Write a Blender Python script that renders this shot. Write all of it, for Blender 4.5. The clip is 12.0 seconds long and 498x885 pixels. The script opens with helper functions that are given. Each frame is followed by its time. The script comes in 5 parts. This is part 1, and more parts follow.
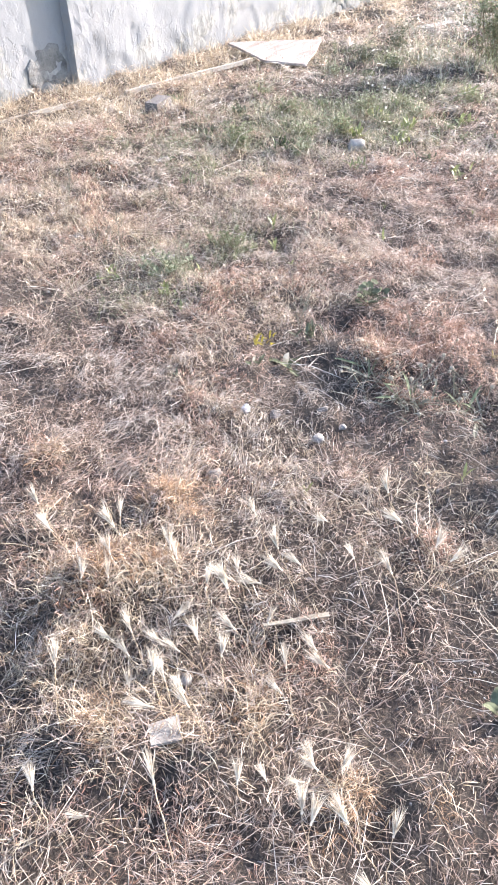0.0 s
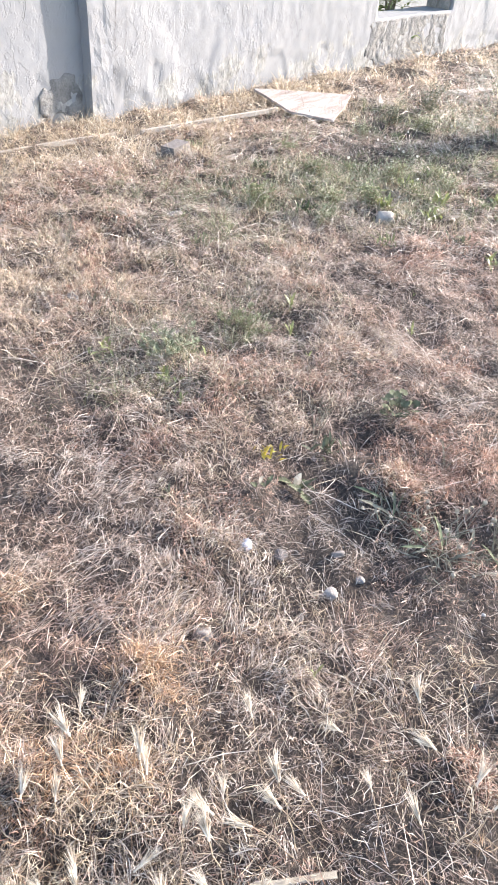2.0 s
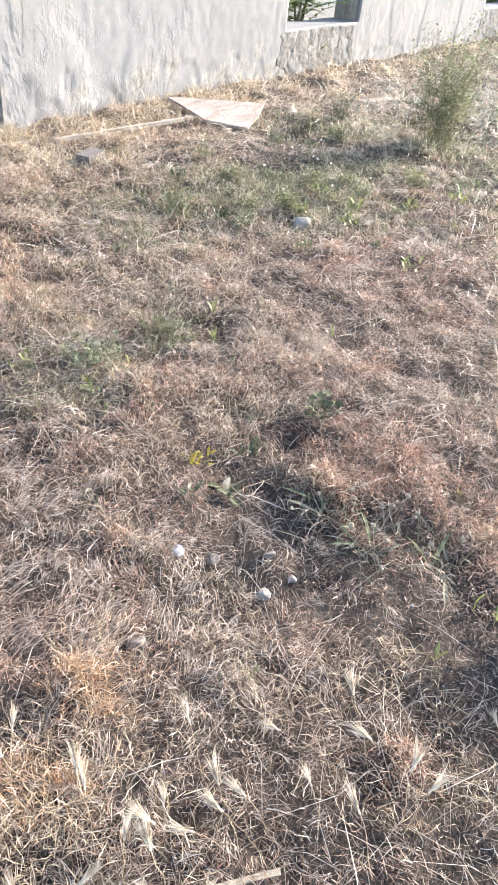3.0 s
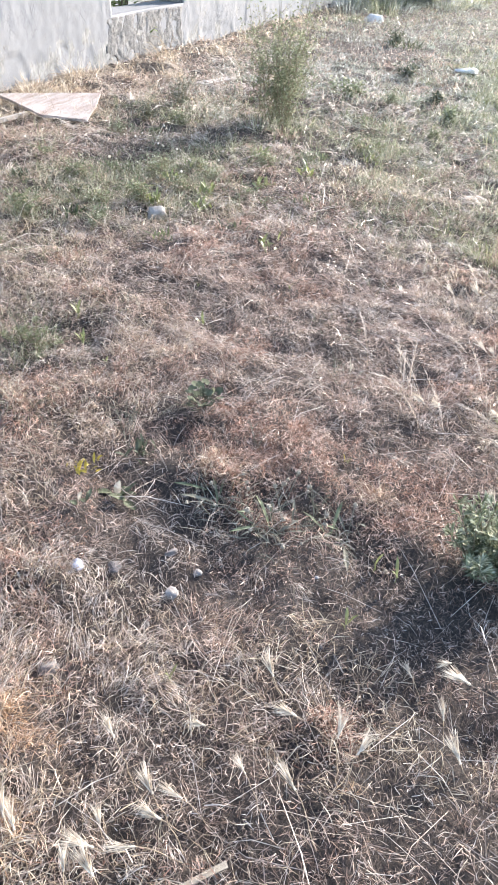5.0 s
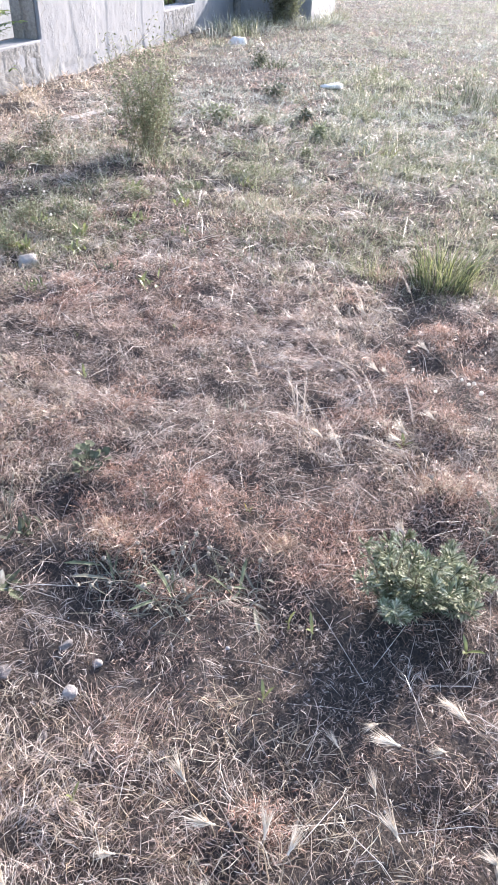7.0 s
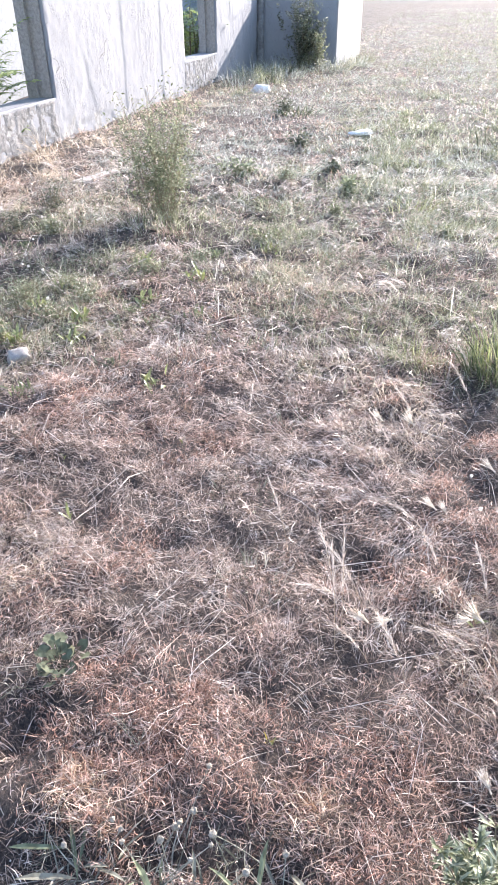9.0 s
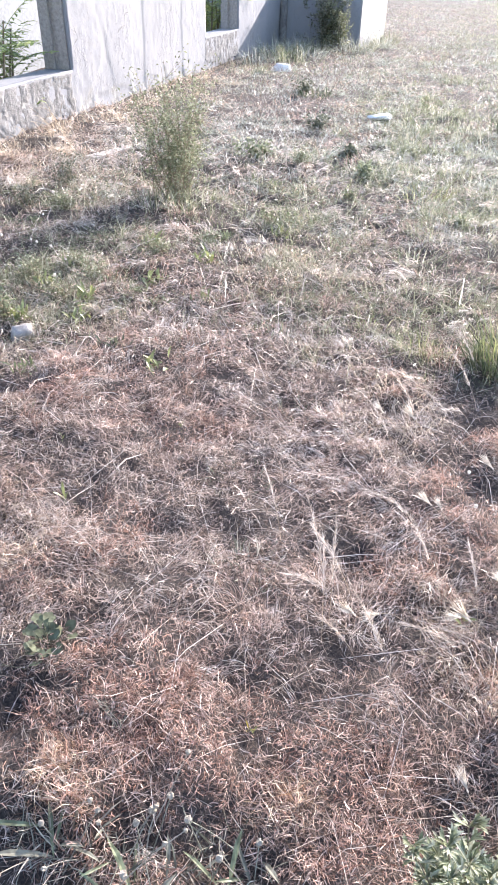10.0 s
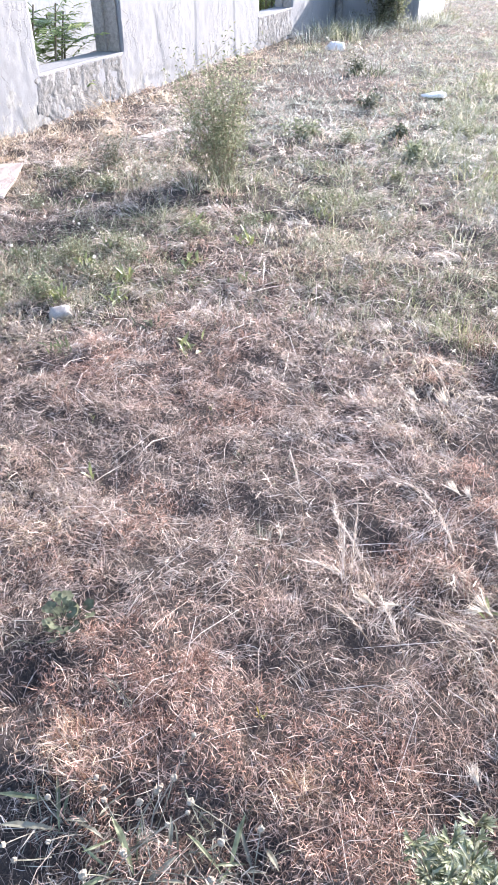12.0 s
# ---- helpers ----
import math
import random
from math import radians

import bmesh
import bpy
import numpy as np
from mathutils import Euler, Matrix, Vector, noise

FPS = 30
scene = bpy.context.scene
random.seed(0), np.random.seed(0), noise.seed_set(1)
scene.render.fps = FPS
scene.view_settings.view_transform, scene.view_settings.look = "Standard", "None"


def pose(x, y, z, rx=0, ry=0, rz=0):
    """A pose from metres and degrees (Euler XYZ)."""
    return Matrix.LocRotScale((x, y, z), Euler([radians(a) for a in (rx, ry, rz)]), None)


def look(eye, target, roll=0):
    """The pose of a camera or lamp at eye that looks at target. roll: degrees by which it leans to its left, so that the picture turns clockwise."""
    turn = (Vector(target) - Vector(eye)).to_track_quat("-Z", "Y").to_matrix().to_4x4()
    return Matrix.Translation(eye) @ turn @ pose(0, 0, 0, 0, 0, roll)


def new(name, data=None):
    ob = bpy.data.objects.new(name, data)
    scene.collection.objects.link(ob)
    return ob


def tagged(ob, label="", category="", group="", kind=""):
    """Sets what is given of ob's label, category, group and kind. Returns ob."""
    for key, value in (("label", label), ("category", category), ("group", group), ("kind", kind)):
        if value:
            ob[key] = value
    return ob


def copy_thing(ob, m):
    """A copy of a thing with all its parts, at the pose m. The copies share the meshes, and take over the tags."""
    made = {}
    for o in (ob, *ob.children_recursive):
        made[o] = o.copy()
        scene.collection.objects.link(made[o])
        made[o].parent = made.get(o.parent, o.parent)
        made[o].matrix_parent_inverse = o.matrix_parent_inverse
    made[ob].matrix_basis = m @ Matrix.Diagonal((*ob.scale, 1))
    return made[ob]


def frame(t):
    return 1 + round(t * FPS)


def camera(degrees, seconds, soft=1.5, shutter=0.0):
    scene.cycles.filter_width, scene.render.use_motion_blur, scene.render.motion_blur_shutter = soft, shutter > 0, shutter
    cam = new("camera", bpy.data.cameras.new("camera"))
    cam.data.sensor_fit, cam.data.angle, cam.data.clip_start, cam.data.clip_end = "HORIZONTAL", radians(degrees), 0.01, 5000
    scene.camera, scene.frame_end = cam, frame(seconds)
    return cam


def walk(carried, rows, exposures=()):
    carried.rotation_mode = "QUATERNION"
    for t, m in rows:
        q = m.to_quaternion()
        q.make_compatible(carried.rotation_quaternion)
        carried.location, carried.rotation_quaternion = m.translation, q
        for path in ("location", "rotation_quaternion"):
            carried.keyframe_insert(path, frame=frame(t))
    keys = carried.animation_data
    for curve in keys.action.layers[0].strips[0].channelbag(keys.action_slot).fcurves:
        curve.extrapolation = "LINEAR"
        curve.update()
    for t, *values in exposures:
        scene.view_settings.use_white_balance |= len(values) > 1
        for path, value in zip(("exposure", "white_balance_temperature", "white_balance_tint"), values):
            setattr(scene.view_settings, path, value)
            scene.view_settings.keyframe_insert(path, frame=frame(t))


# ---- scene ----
cam = camera(38.9, 12.0, soft=1.7)
PATH = [
    (0, (-1.519, -1.028, 1.600), (-0.389, -0.031, 0.286), -1.27),
    (0.5, (-1.387, -0.913, 1.575), (-0.169, -0.065, 0.235), 3.89),
    (1, (-1.225, -0.704, 1.597), (-0.066, 0.176, 0.224), 5.01),
    (1.5, (-1.177, -0.649, 1.618), (-0.008, 0.431, 0.406), 1.98),
    (2, (-1.164, -0.625, 1.605), (0.028, 0.372, 0.346), 4.92),
    (2.5, (-1.157, -0.635, 1.599), (0.058, 0.301, 0.316), 5.08),
    (2.7, (-1.165, -0.640, 1.606), (0.099, 0.270, 0.350), 5.75),
    (4.3, (-1.154, -0.648, 1.605), (0.280, -0.017, 0.361), 5.00),
    (4.5, (-1.151, -0.649, 1.609), (0.302, -0.057, 0.369), 4.91),
    (5, (-1.139, -0.647, 1.614), (0.325, -0.066, 0.381), 5.07),
    (5.5, (-1.109, -0.689, 1.630), (0.446, -0.244, 0.453), 3.37),
    (6, (-1.116, -0.672, 1.631), (0.432, -0.250, 0.436), 4.17),
    (6.5, (-1.079, -0.673, 1.615), (0.457, -0.303, 0.389), 4.72),
    (6.7, (-1.033, -0.681, 1.623), (0.515, -0.305, 0.414), 3.06),
    (8.3, (-0.330, -0.583, 1.623), (1.268, -0.186, 0.488), 1.59),
    (8.5, (-0.290, -0.522, 1.625), (1.303, -0.151, 0.475), 1.71),
    (9, (-0.203, -0.525, 1.611), (1.388, -0.026, 0.506), -0.78),
    (9.5, (-0.163, -0.549, 1.607), (1.413, -0.134, 0.447), 0.86),
    (10, (-0.176, -0.554, 1.622), (1.381, -0.043, 0.475), 1.11),
    (10.5, (-0.199, -0.523, 1.623), (1.294, 0.113, 0.455), 2.26),
    (11, (-0.166, -0.553, 1.594), (1.326, -0.013, 0.376), 2.58),
    (11.5, (-0.140, -0.621, 1.602), (1.357, -0.119, 0.375), 0.16),
    (12, (-0.130, -0.623, 1.606), (1.354, 0.010, 0.424), -0.53),
]
walk(cam, [(t, look(eye, target, roll)) for t, eye, target, roll in PATH], exposures=[(0.0, 2.36, 6550, 12), (0.5, 2.48, 6950, 12), (1.0, 2.48, 6950, 12), (1.5, 2.34, 6650, 11), (2.0, 2.25, 6700, 11), (2.5, 2.21, 6950, 10), (4.5, 2.10, 6550, 10), (5.5, 2.05, 6450, 11), (6.5, 2.00, 6350, 16), (8.5, 2.27, 6250, 15), (9.0, 2.25, 6300, 15), (10.0, 2.25, 6350, 16), (10.5, 2.24, 6350, 16), (12.0, 2.28, 6250, 16)])

# ---- light: a low sun from beyond the far end of the wall, clear sky ----
SUN = Vector((0.948, -0.317, math.tan(radians(22.0)))).normalized()
world = bpy.data.worlds.new("world")
scene.world = world
world.use_nodes = True
sky = world.node_tree.nodes.new("ShaderNodeTexSky")
sky.sky_type, sky.sun_disc = "NISHITA", False
sky.sun_elevation, sky.sun_rotation = radians(22.0), math.atan2(SUN.x, SUN.y)
back = world.node_tree.nodes["Background"]
back.inputs["Strength"].default_value = 0.145
world.node_tree.links.new(sky.outputs["Color"], back.inputs["Color"])
sun = new("sun", bpy.data.lights.new("sun", "SUN"))
sun.data.energy, sun.data.angle, sun.data.color = 3.6, radians(0.6), (1.0, 0.92, 0.83)
sun.matrix_world = Matrix.Translation((0, 0, 30)) @ SUN.to_track_quat("Z", "Y").to_matrix().to_4x4()


# ---- materials ----
def socket(mat, name):
    return mat.node_tree.nodes["Principled BSDF"].inputs[name]


def node(mat, kind, **values):
    n = mat.node_tree.nodes.new(kind)
    for key, value in values.items():
        if key in n.inputs:
            n.inputs[key].default_value = value
    return n


def join(mat, a, b):
    mat.node_tree.links.new(a, b)


def ramp(mat, fac, stops):
    n = node(mat, "ShaderNodeValToRGB")
    els = n.color_ramp.elements
    while len(els) < len(stops):
        els.new(0.5)
    for e, (at, col) in zip(els, stops):
        e.position, e.color = at, (*col, 1)
    join(mat, fac, n.inputs[0])
    return n.outputs[0]


def mix(mat, fac, a, b, mode="MIX"):
    n = mat.node_tree.nodes.new("ShaderNodeMix")
    n.data_type, n.blend_type = "RGBA", mode
    for value, place in ((fac, n.inputs[0]), (a, n.inputs[6]), (b, n.inputs[7])):
        if isinstance(value, bpy.types.NodeSocket):
            join(mat, value, place)
        elif isinstance(value, tuple):
            place.default_value = (*value, 1)
        else:
            place.default_value = value
    return n.outputs[2]


def noise_tex(mat, scale, detail=4.0, rough=0.55, stretch=(1, 1, 1)):
    geo = node(mat, "ShaderNodeNewGeometry")
    mp = node(mat, "ShaderNodeMapping")
    mp.inputs["Scale"].default_value = stretch
    join(mat, geo.outputs["Position"], mp.inputs[0])
    n = node(mat, "ShaderNodeTexNoise", Scale=scale, Detail=detail, Roughness=rough)
    join(mat, mp.outputs[0], n.inputs["Vector"])
    return n.outputs[0]


def band(mat, fac, low, high):
    n = node(mat, "ShaderNodeMapRange")
    n.inputs[1].default_value, n.inputs[2].default_value = low, high
    join(mat, fac, n.inputs[0])
    return n.outputs[0]


def bump(mat, height, strength, distance):
    n = node(mat, "ShaderNodeBump", Strength=strength, Distance=distance)
    join(mat, height, n.inputs["Height"])
    join(mat, n.outputs[0], socket(mat, "Normal"))


def material(name, rough=0.6):
    mat = bpy.data.materials.new(name)
    mat.use_nodes = True
    socket(mat, "Roughness").default_value = rough
    return mat


def blade_material(name, stops, patch=None, rough=0.5, glow=0.35, per="island"):
    """Leaf and straw: each blade has a tone of its own, larger patches shift it; light passes through."""
    mat = material(name, rough)
    if per == "island":
        rnd = node(mat, "ShaderNodeNewGeometry").outputs["Random Per Island"]
    else:
        rnd = node(mat, "ShaderNodeObjectInfo").outputs["Random"]
    col = ramp(mat, rnd, stops)
    if patch:
        col = mix(mat, band(mat, noise_tex(mat, patch[0], 3.0), 0.42, 0.62), col, mix(mat, 1.0, col, patch[1], "MULTIPLY"))
    col = mix(mat, band(mat, noise_tex(mat, 42.0, 3.0), 0.38, 0.60), mix(mat, 1.0, col, (0.60, 0.57, 0.55), "MULTIPLY"), col)
    join(mat, col, socket(mat, "Base Color"))
    pr = mat.node_tree.nodes["Principled BSDF"]
    out = mat.node_tree.nodes["Material Output"]
    tr = node(mat, "ShaderNodeBsdfTranslucent")
    join(mat, col, tr.inputs["Color"])
    mx = node(mat, "ShaderNodeMixShader")
    mx.inputs[0].default_value = glow
    join(mat, pr.outputs[0], mx.inputs[1])
    join(mat, tr.outputs[0], mx.inputs[2])
    join(mat, mx.outputs[0], out.inputs[0])
    return mat


def solid_material(name, dark, light, scale=8.0, rough=0.8, relief=0.3, depth=0.01, stretch=(1, 1, 1)):
    mat = material(name, rough)
    col = ramp(mat, noise_tex(mat, scale, 5.0, 0.6, stretch), [(0.3, dark), (0.7, light)])
    fine = noise_tex(mat, scale * 9, 3.0, 0.6, stretch)
    col = mix(mat, band(mat, fine, 0.3, 0.7), mix(mat, 1.0, col, (0.72, 0.7, 0.68), "MULTIPLY"), col)
    join(mat, col, socket(mat, "Base Color"))
    bump(mat, fine, relief, depth)
    return mat


def soil_material():
    mat = material("dry_soil", 0.95)
    col = ramp(mat, noise_tex(mat, 2.2, 6.0, 0.65), [(0.3, (0.045, 0.035, 0.030)), (0.55, (0.078, 0.062, 0.054)), (0.75, (0.14, 0.12, 0.108))])
    fibre = ramp(mat, noise_tex(mat, 120.0, 4.0, 0.7), [(0.38, (0.35, 0.33, 0.33)), (0.62, (1.25, 1.2, 1.15))])
    col = mix(mat, 1.0, col, fibre, "MULTIPLY")
    join(mat, col, socket(mat, "Base Color"))
    bump(mat, noise_tex(mat, 55.0, 6.0, 0.7), 1.0, 0.03)
    return mat


def plaster_material():
    mat = material("white_plaster", 0.85)
    col = ramp(mat, noise_tex(mat, 1.3, 6.0, 0.6), [(0.3, (0.204, 0.208, 0.226)), (0.6, (0.227, 0.231, 0.249))])
    # old grey cement bared low on the wall and under the sills
    geo = node(mat, "ShaderNodeNewGeometry")
    xyz = node(mat, "ShaderNodeSeparateXYZ")
    join(mat, geo.outputs["Position"], xyz.inputs[0])
    low = band(mat, xyz.outputs["Z"], 0.62, 0.02)
    worn = node(mat, "ShaderNodeMath")
    worn.operation = "MULTIPLY_ADD"
    join(mat, low, worn.inputs[0])
    worn.inputs[1].default_value = 0.20
    join(mat, noise_tex(mat, 2.6, 6.0, 0.7, (1, 1, 0.7)), worn.inputs[2])
    bare = ramp(mat, noise_tex(mat, 26.0, 5.0, 0.7, (1, 1, 0.5)), [(0.35, (0.15, 0.15, 0.15)), (0.65, (0.33, 0.325, 0.32))])
    col = mix(mat, band(mat, worn.outputs[0], 0.685, 0.72), col, bare)
    streak = noise_tex(mat, 5.0, 5.0, 0.65, (2.0, 2.0, 0.5))
    col = mix(mat, band(mat, streak, 0.56, 0.75), col, mix(mat, 1.0, col, (0.95, 0.95, 0.96), "MULTIPLY"))
    # long, mostly upright cracks
    geo2 = node(mat, "ShaderNodeNewGeometry")
    warp = node(mat, "ShaderNodeMapping")
    warp.inputs["Scale"].default_value = (2.6, 2.6, 0.75)
    wob = node(mat, "ShaderNodeTexNoise", Scale=2.2, Detail=5.0)
    join(mat, geo2.outputs["Position"], wob.inputs["Vector"])
    add = node(mat, "ShaderNodeVectorMath")
    add.operation = "MULTIPLY_ADD"
    join(mat, wob.outputs[1], add.inputs[0])
    add.inputs[1].default_value = (0.35, 0.35, 0.35)
    join(mat, geo2.outputs["Position"], add.inputs[2])
    join(mat, add.outputs[0], warp.inputs[0])
    vor = node(mat, "ShaderNodeTexVoronoi", Scale=1.0)
    vor.feature = "DISTANCE_TO_EDGE"
    join(mat, warp.outputs[0], vor.inputs["Vector"])
    gap = band(mat, vor.outputs["Distance"], 0.0, 0.007)
    some = band(mat, noise_tex(mat, 1.9, 2.0), 0.36, 0.42)
    crack = node(mat, "ShaderNodeMath")
    crack.operation = "MAXIMUM"
    join(mat, gap, crack.inputs[0])
    join(mat, some, crack.inputs[1])
    col = mix(mat, crack.outputs[0], (0.20, 0.195, 0.19), col)
    # a net of short hairline cracks
    net = node(mat, "ShaderNodeMapping")
    net.inputs["Scale"].default_value = (13.0, 13.0, 4.2)
    join(mat, add.outputs[0], net.inputs[0])
    hair = node(mat, "ShaderNodeTexVoronoi", Scale=1.0)
    hair.feature = "DISTANCE_TO_EDGE"
    join(mat, net.outputs[0], hair.inputs["Vector"])
    line = node(mat, "ShaderNodeMath")
    line.operation = "MAXIMUM"
    join(mat, band(mat, hair.outputs["Distance"], 0.0, 0.035), line.inputs[0])
    join(mat, band(mat, noise_tex(mat, 4.5, 3.0), 0.62, 0.50), line.inputs[1])
    col = mix(mat, line.outputs[0], mix(mat, 1.0, col, (0.80, 0.80, 0.83), "MULTIPLY"), col)
    join(mat, col, socket(mat, "Base Color"))
    grit = noise_tex(mat, 55.0, 5.0, 0.75, (1.0, 1.0, 0.9))
    total = crack.outputs[0]
    flakes = band(mat, noise_tex(mat, 6.5, 5.0, 0.65, (1.3, 1.3, 0.75)), 0.49, 0.51)
    small = band(mat, noise_tex(mat, 17.0, 5.0, 0.65, (1.1, 1.1, 0.8)), 0.57, 0.60)
    where = band(mat, noise_tex(mat, 1.4, 2.0), 0.42, 0.60)
    shown = []
    for step in (flakes, small):
        m = node(mat, "ShaderNodeMath")
        m.operation = "MULTIPLY"
        join(mat, step, m.inputs[0])
        join(mat, where, m.inputs[1])
        shown.append(m.outputs[0])
    for extra, k in ((grit, 0.35), (shown[0], 0.5), (shown[1], 0.3)):
        high = node(mat, "ShaderNodeMath")
        high.operation = "MULTIPLY_ADD"
        join(mat, extra, high.inputs[0])
        high.inputs[1].default_value = k
        join(mat, total, high.inputs[2])
        total = high.outputs[0]
    bump(mat, total, 1.0, 0.006)
    return mat


STRAW = [(0.0, (0.17, 0.122, 0.098)), (0.4, (0.44, 0.33, 0.268)), (0.75, (0.72, 0.595, 0.51)), (1.0, (0.92, 0.85, 0.78))]
GOLD = [(0.0, (0.26, 0.19, 0.13)), (0.35, (0.55, 0.45, 0.335)), (0.75, (0.78, 0.69, 0.55)), (1.0, (0.91, 0.86, 0.76))]
RUST = [(0.0, (0.145, 0.074, 0.055)), (0.4, (0.40, 0.238, 0.183)), (0.8, (0.66, 0.45, 0.365)), (1.0, (0.85, 0.70, 0.61))]
GREEN = [(0.0, (0.09, 0.11, 0.058)), (0.35, (0.22, 0.25, 0.145)), (0.7, (0.42, 0.44, 0.31)), (1.0, (0.76, 0.73, 0.63))]
SAGE = [(0.0, (0.065, 0.075, 0.05)), (0.4, (0.135, 0.15, 0.105)), (0.8, (0.24, 0.255, 0.195)), (1.0, (0.44, 0.44, 0.37))]
FRESH = [(0.0, (0.15, 0.175, 0.07)), (0.5, (0.33, 0.36, 0.16)), (1.0, (0.56, 0.55, 0.33))]
LEAF = [(0.0, (0.04, 0.055, 0.03)), (0.5, (0.085, 0.11, 0.06)), (1.0, (0.19, 0.215, 0.12))]
M_SOIL = soil_material()
M_PLASTER = plaster_material()
M_STRAW = blade_material("dry_straw", STRAW, (1.6, (0.94, 0.84, 0.81)), 0.36, 0.3)
M_GOLD = blade_material("golden_straw", GOLD, (2.0, (0.97, 0.94, 0.90)), 0.42, 0.38)
M_AMBER = blade_material("amber_dry_clover", [(0.0, (0.22, 0.115, 0.065)), (0.4, (0.51, 0.315, 0.19)), (0.8, (0.74, 0.53, 0.36)), (1.0, (0.90, 0.77, 0.63))], None, 0.5, 0.38)
M_RUST = blade_material("rusty_dry_clover", RUST, None, 0.7, 0.3)
M_BLEACH = blade_material("bleached_grass", [(0.0, (0.42, 0.345, 0.29)), (0.5, (0.76, 0.67, 0.60)), (1.0, (0.96, 0.91, 0.86))], (1.3, (0.95, 0.93, 0.90)), 0.36, 0.35)
M_BROKEN = blade_material("broken_brown_straw", [(0.0, (0.15, 0.10, 0.082)), (0.45, (0.36, 0.255, 0.21)), (0.8, (0.62, 0.485, 0.415)), (1.0, (0.88, 0.79, 0.72))], (3.0, (1.0, 0.86, 0.80)), 0.5, 0.25)
M_CHAFF = blade_material("crumbled_chaff", [(0.0, (0.10, 0.07, 0.055)), (0.4, (0.29, 0.21, 0.17)), (0.75, (0.58, 0.465, 0.40)), (1.0, (0.90, 0.84, 0.78))], (2.4, (1.0, 0.86, 0.80)), 0.45, 0.3)
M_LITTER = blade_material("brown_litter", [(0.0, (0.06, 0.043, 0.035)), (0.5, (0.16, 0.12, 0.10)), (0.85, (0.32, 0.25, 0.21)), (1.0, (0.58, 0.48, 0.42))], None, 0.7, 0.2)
M_LIMP = blade_material("limp_grey_leaf", [(0.0, (0.13, 0.135, 0.10)), (0.5, (0.30, 0.295, 0.24)), (1.0, (0.56, 0.53, 0.455))], None, 0.6, 0.3)
M_MUG = blade_material("pale_lobed_leaf", [(0.0, (0.12, 0.145, 0.08)), (0.5, (0.29, 0.325, 0.21)), (1.0, (0.60, 0.62, 0.48))], None, 0.45, 0.35)
M_GREEN = blade_material("half_dry_grass", GREEN, (1.2, (1.0, 1.0, 0.92)), 0.45, 0.4)
M_SAGE = blade_material("grey_green_leaf", SAGE, None, 0.55, 0.3)
M_FRESH = blade_material("fresh_leaf", FRESH, None, 0.4, 0.35)
M_LEAF = blade_material("dark_leaf", LEAF, None, 0.4, 0.4)
M_HEAD = blade_material("pale_awns", [(0.0, (0.55, 0.47, 0.38)), (0.5, (0.80, 0.73, 0.63)), (1.0, (0.93, 0.89, 0.82))], None, 0.35, 0.45)
M_STONE = solid_material("grey_stone", (0.11, 0.098, 0.095), (0.24, 0.215, 0.21), 30.0)
M_CHALK = solid_material("chalky_stone", (0.22, 0.20, 0.188), (0.37, 0.345, 0.325), 30.0)
M_CONCRETE = solid_material("old_concrete", (0.10, 0.10, 0.105), (0.27, 0.267, 0.27), 9.0, 0.9, 0.8)
M_BOARD = solid_material("faded_pink_board", (0.27, 0.195, 0.17), (0.52, 0.49, 0.475), 6.0, 0.8, 0.7, 0.012, (0.6, 2.5, 1))
M_WOOD = solid_material("bleached_wood", (0.33, 0.295, 0.265), (0.54, 0.495, 0.45), 5.0, 0.75, 0.5, 0.006, (0.25, 3, 3))
M_YELLOW = blade_material("yellow_leaf", [(0.0, (0.45, 0.36, 0.05)), (1.0, (0.62, 0.52, 0.12))], None, 0.5, 0.4)
# grey-green grass whose tones are lightened for the haze further off
M_PALE = blade_material("pale_hazed_grass", [(0.0, (0.13, 0.15, 0.12)), (0.35, (0.34, 0.365, 0.32)), (0.75, (0.58, 0.60, 0.56)), (1.0, (0.82, 0.82, 0.79))], (1.0, (0.88, 0.95, 0.88)), 0.4, 0.4)
# inner walls: the bluish veil of light is put into the base colour
M_INNER = solid_material("pale_veiled_wall", (0.36, 0.385, 0.40), (0.42, 0.45, 0.465), 2.0, 0.85, 0.2, 0.006)
M_BUSH = blade_material("dusty_bush_leaf", [(0.0, (0.13, 0.155, 0.09)), (0.5, (0.27, 0.30, 0.185)), (1.0, (0.48, 0.48, 0.34))], None, 0.5, 0.45)
M_FROND = blade_material("feathered_leaf", [(0.0, (0.17, 0.25, 0.08)), (0.5, (0.34, 0.44, 0.15)), (1.0, (0.58, 0.64, 0.28))], None, 0.4, 0.58)
M_MALLOW = blade_material("mallow_leaf", [(0.0, (0.035, 0.045, 0.03)), (0.6, (0.06, 0.07, 0.046)), (1.0, (0.13, 0.145, 0.09))], None, 0.75, 0.08)
M_POD = solid_material("papery_seed_head", (0.22, 0.185, 0.14), (0.42, 0.37, 0.30), 60.0)
M_TWIG = solid_material("twig", (0.14, 0.11, 0.075), (0.30, 0.25, 0.17), 20.0)
M_WHITE = solid_material("broken_white_plaster", (0.62, 0.61, 0.60), (0.80, 0.79, 0.77), 9.0)
M_BLUE = solid_material("bluish_plastic", (0.20, 0.22, 0.30), (0.36, 0.39, 0.46), 12.0, 0.35)
for m in (M_SAGE, M_MALLOW, M_MUG, M_LIMP, M_GREEN, M_BUSH, M_LEAF, M_RUST, M_LITTER):
    socket(m, "Specular IOR Level").default_value = 0.2
M_GRAVEL = blade_material("gravel_bits", [(0.0, (0.15, 0.135, 0.125)), (0.7, (0.30, 0.28, 0.265)), (1.0, (0.55, 0.53, 0.505))], None, 0.85, 0.0)


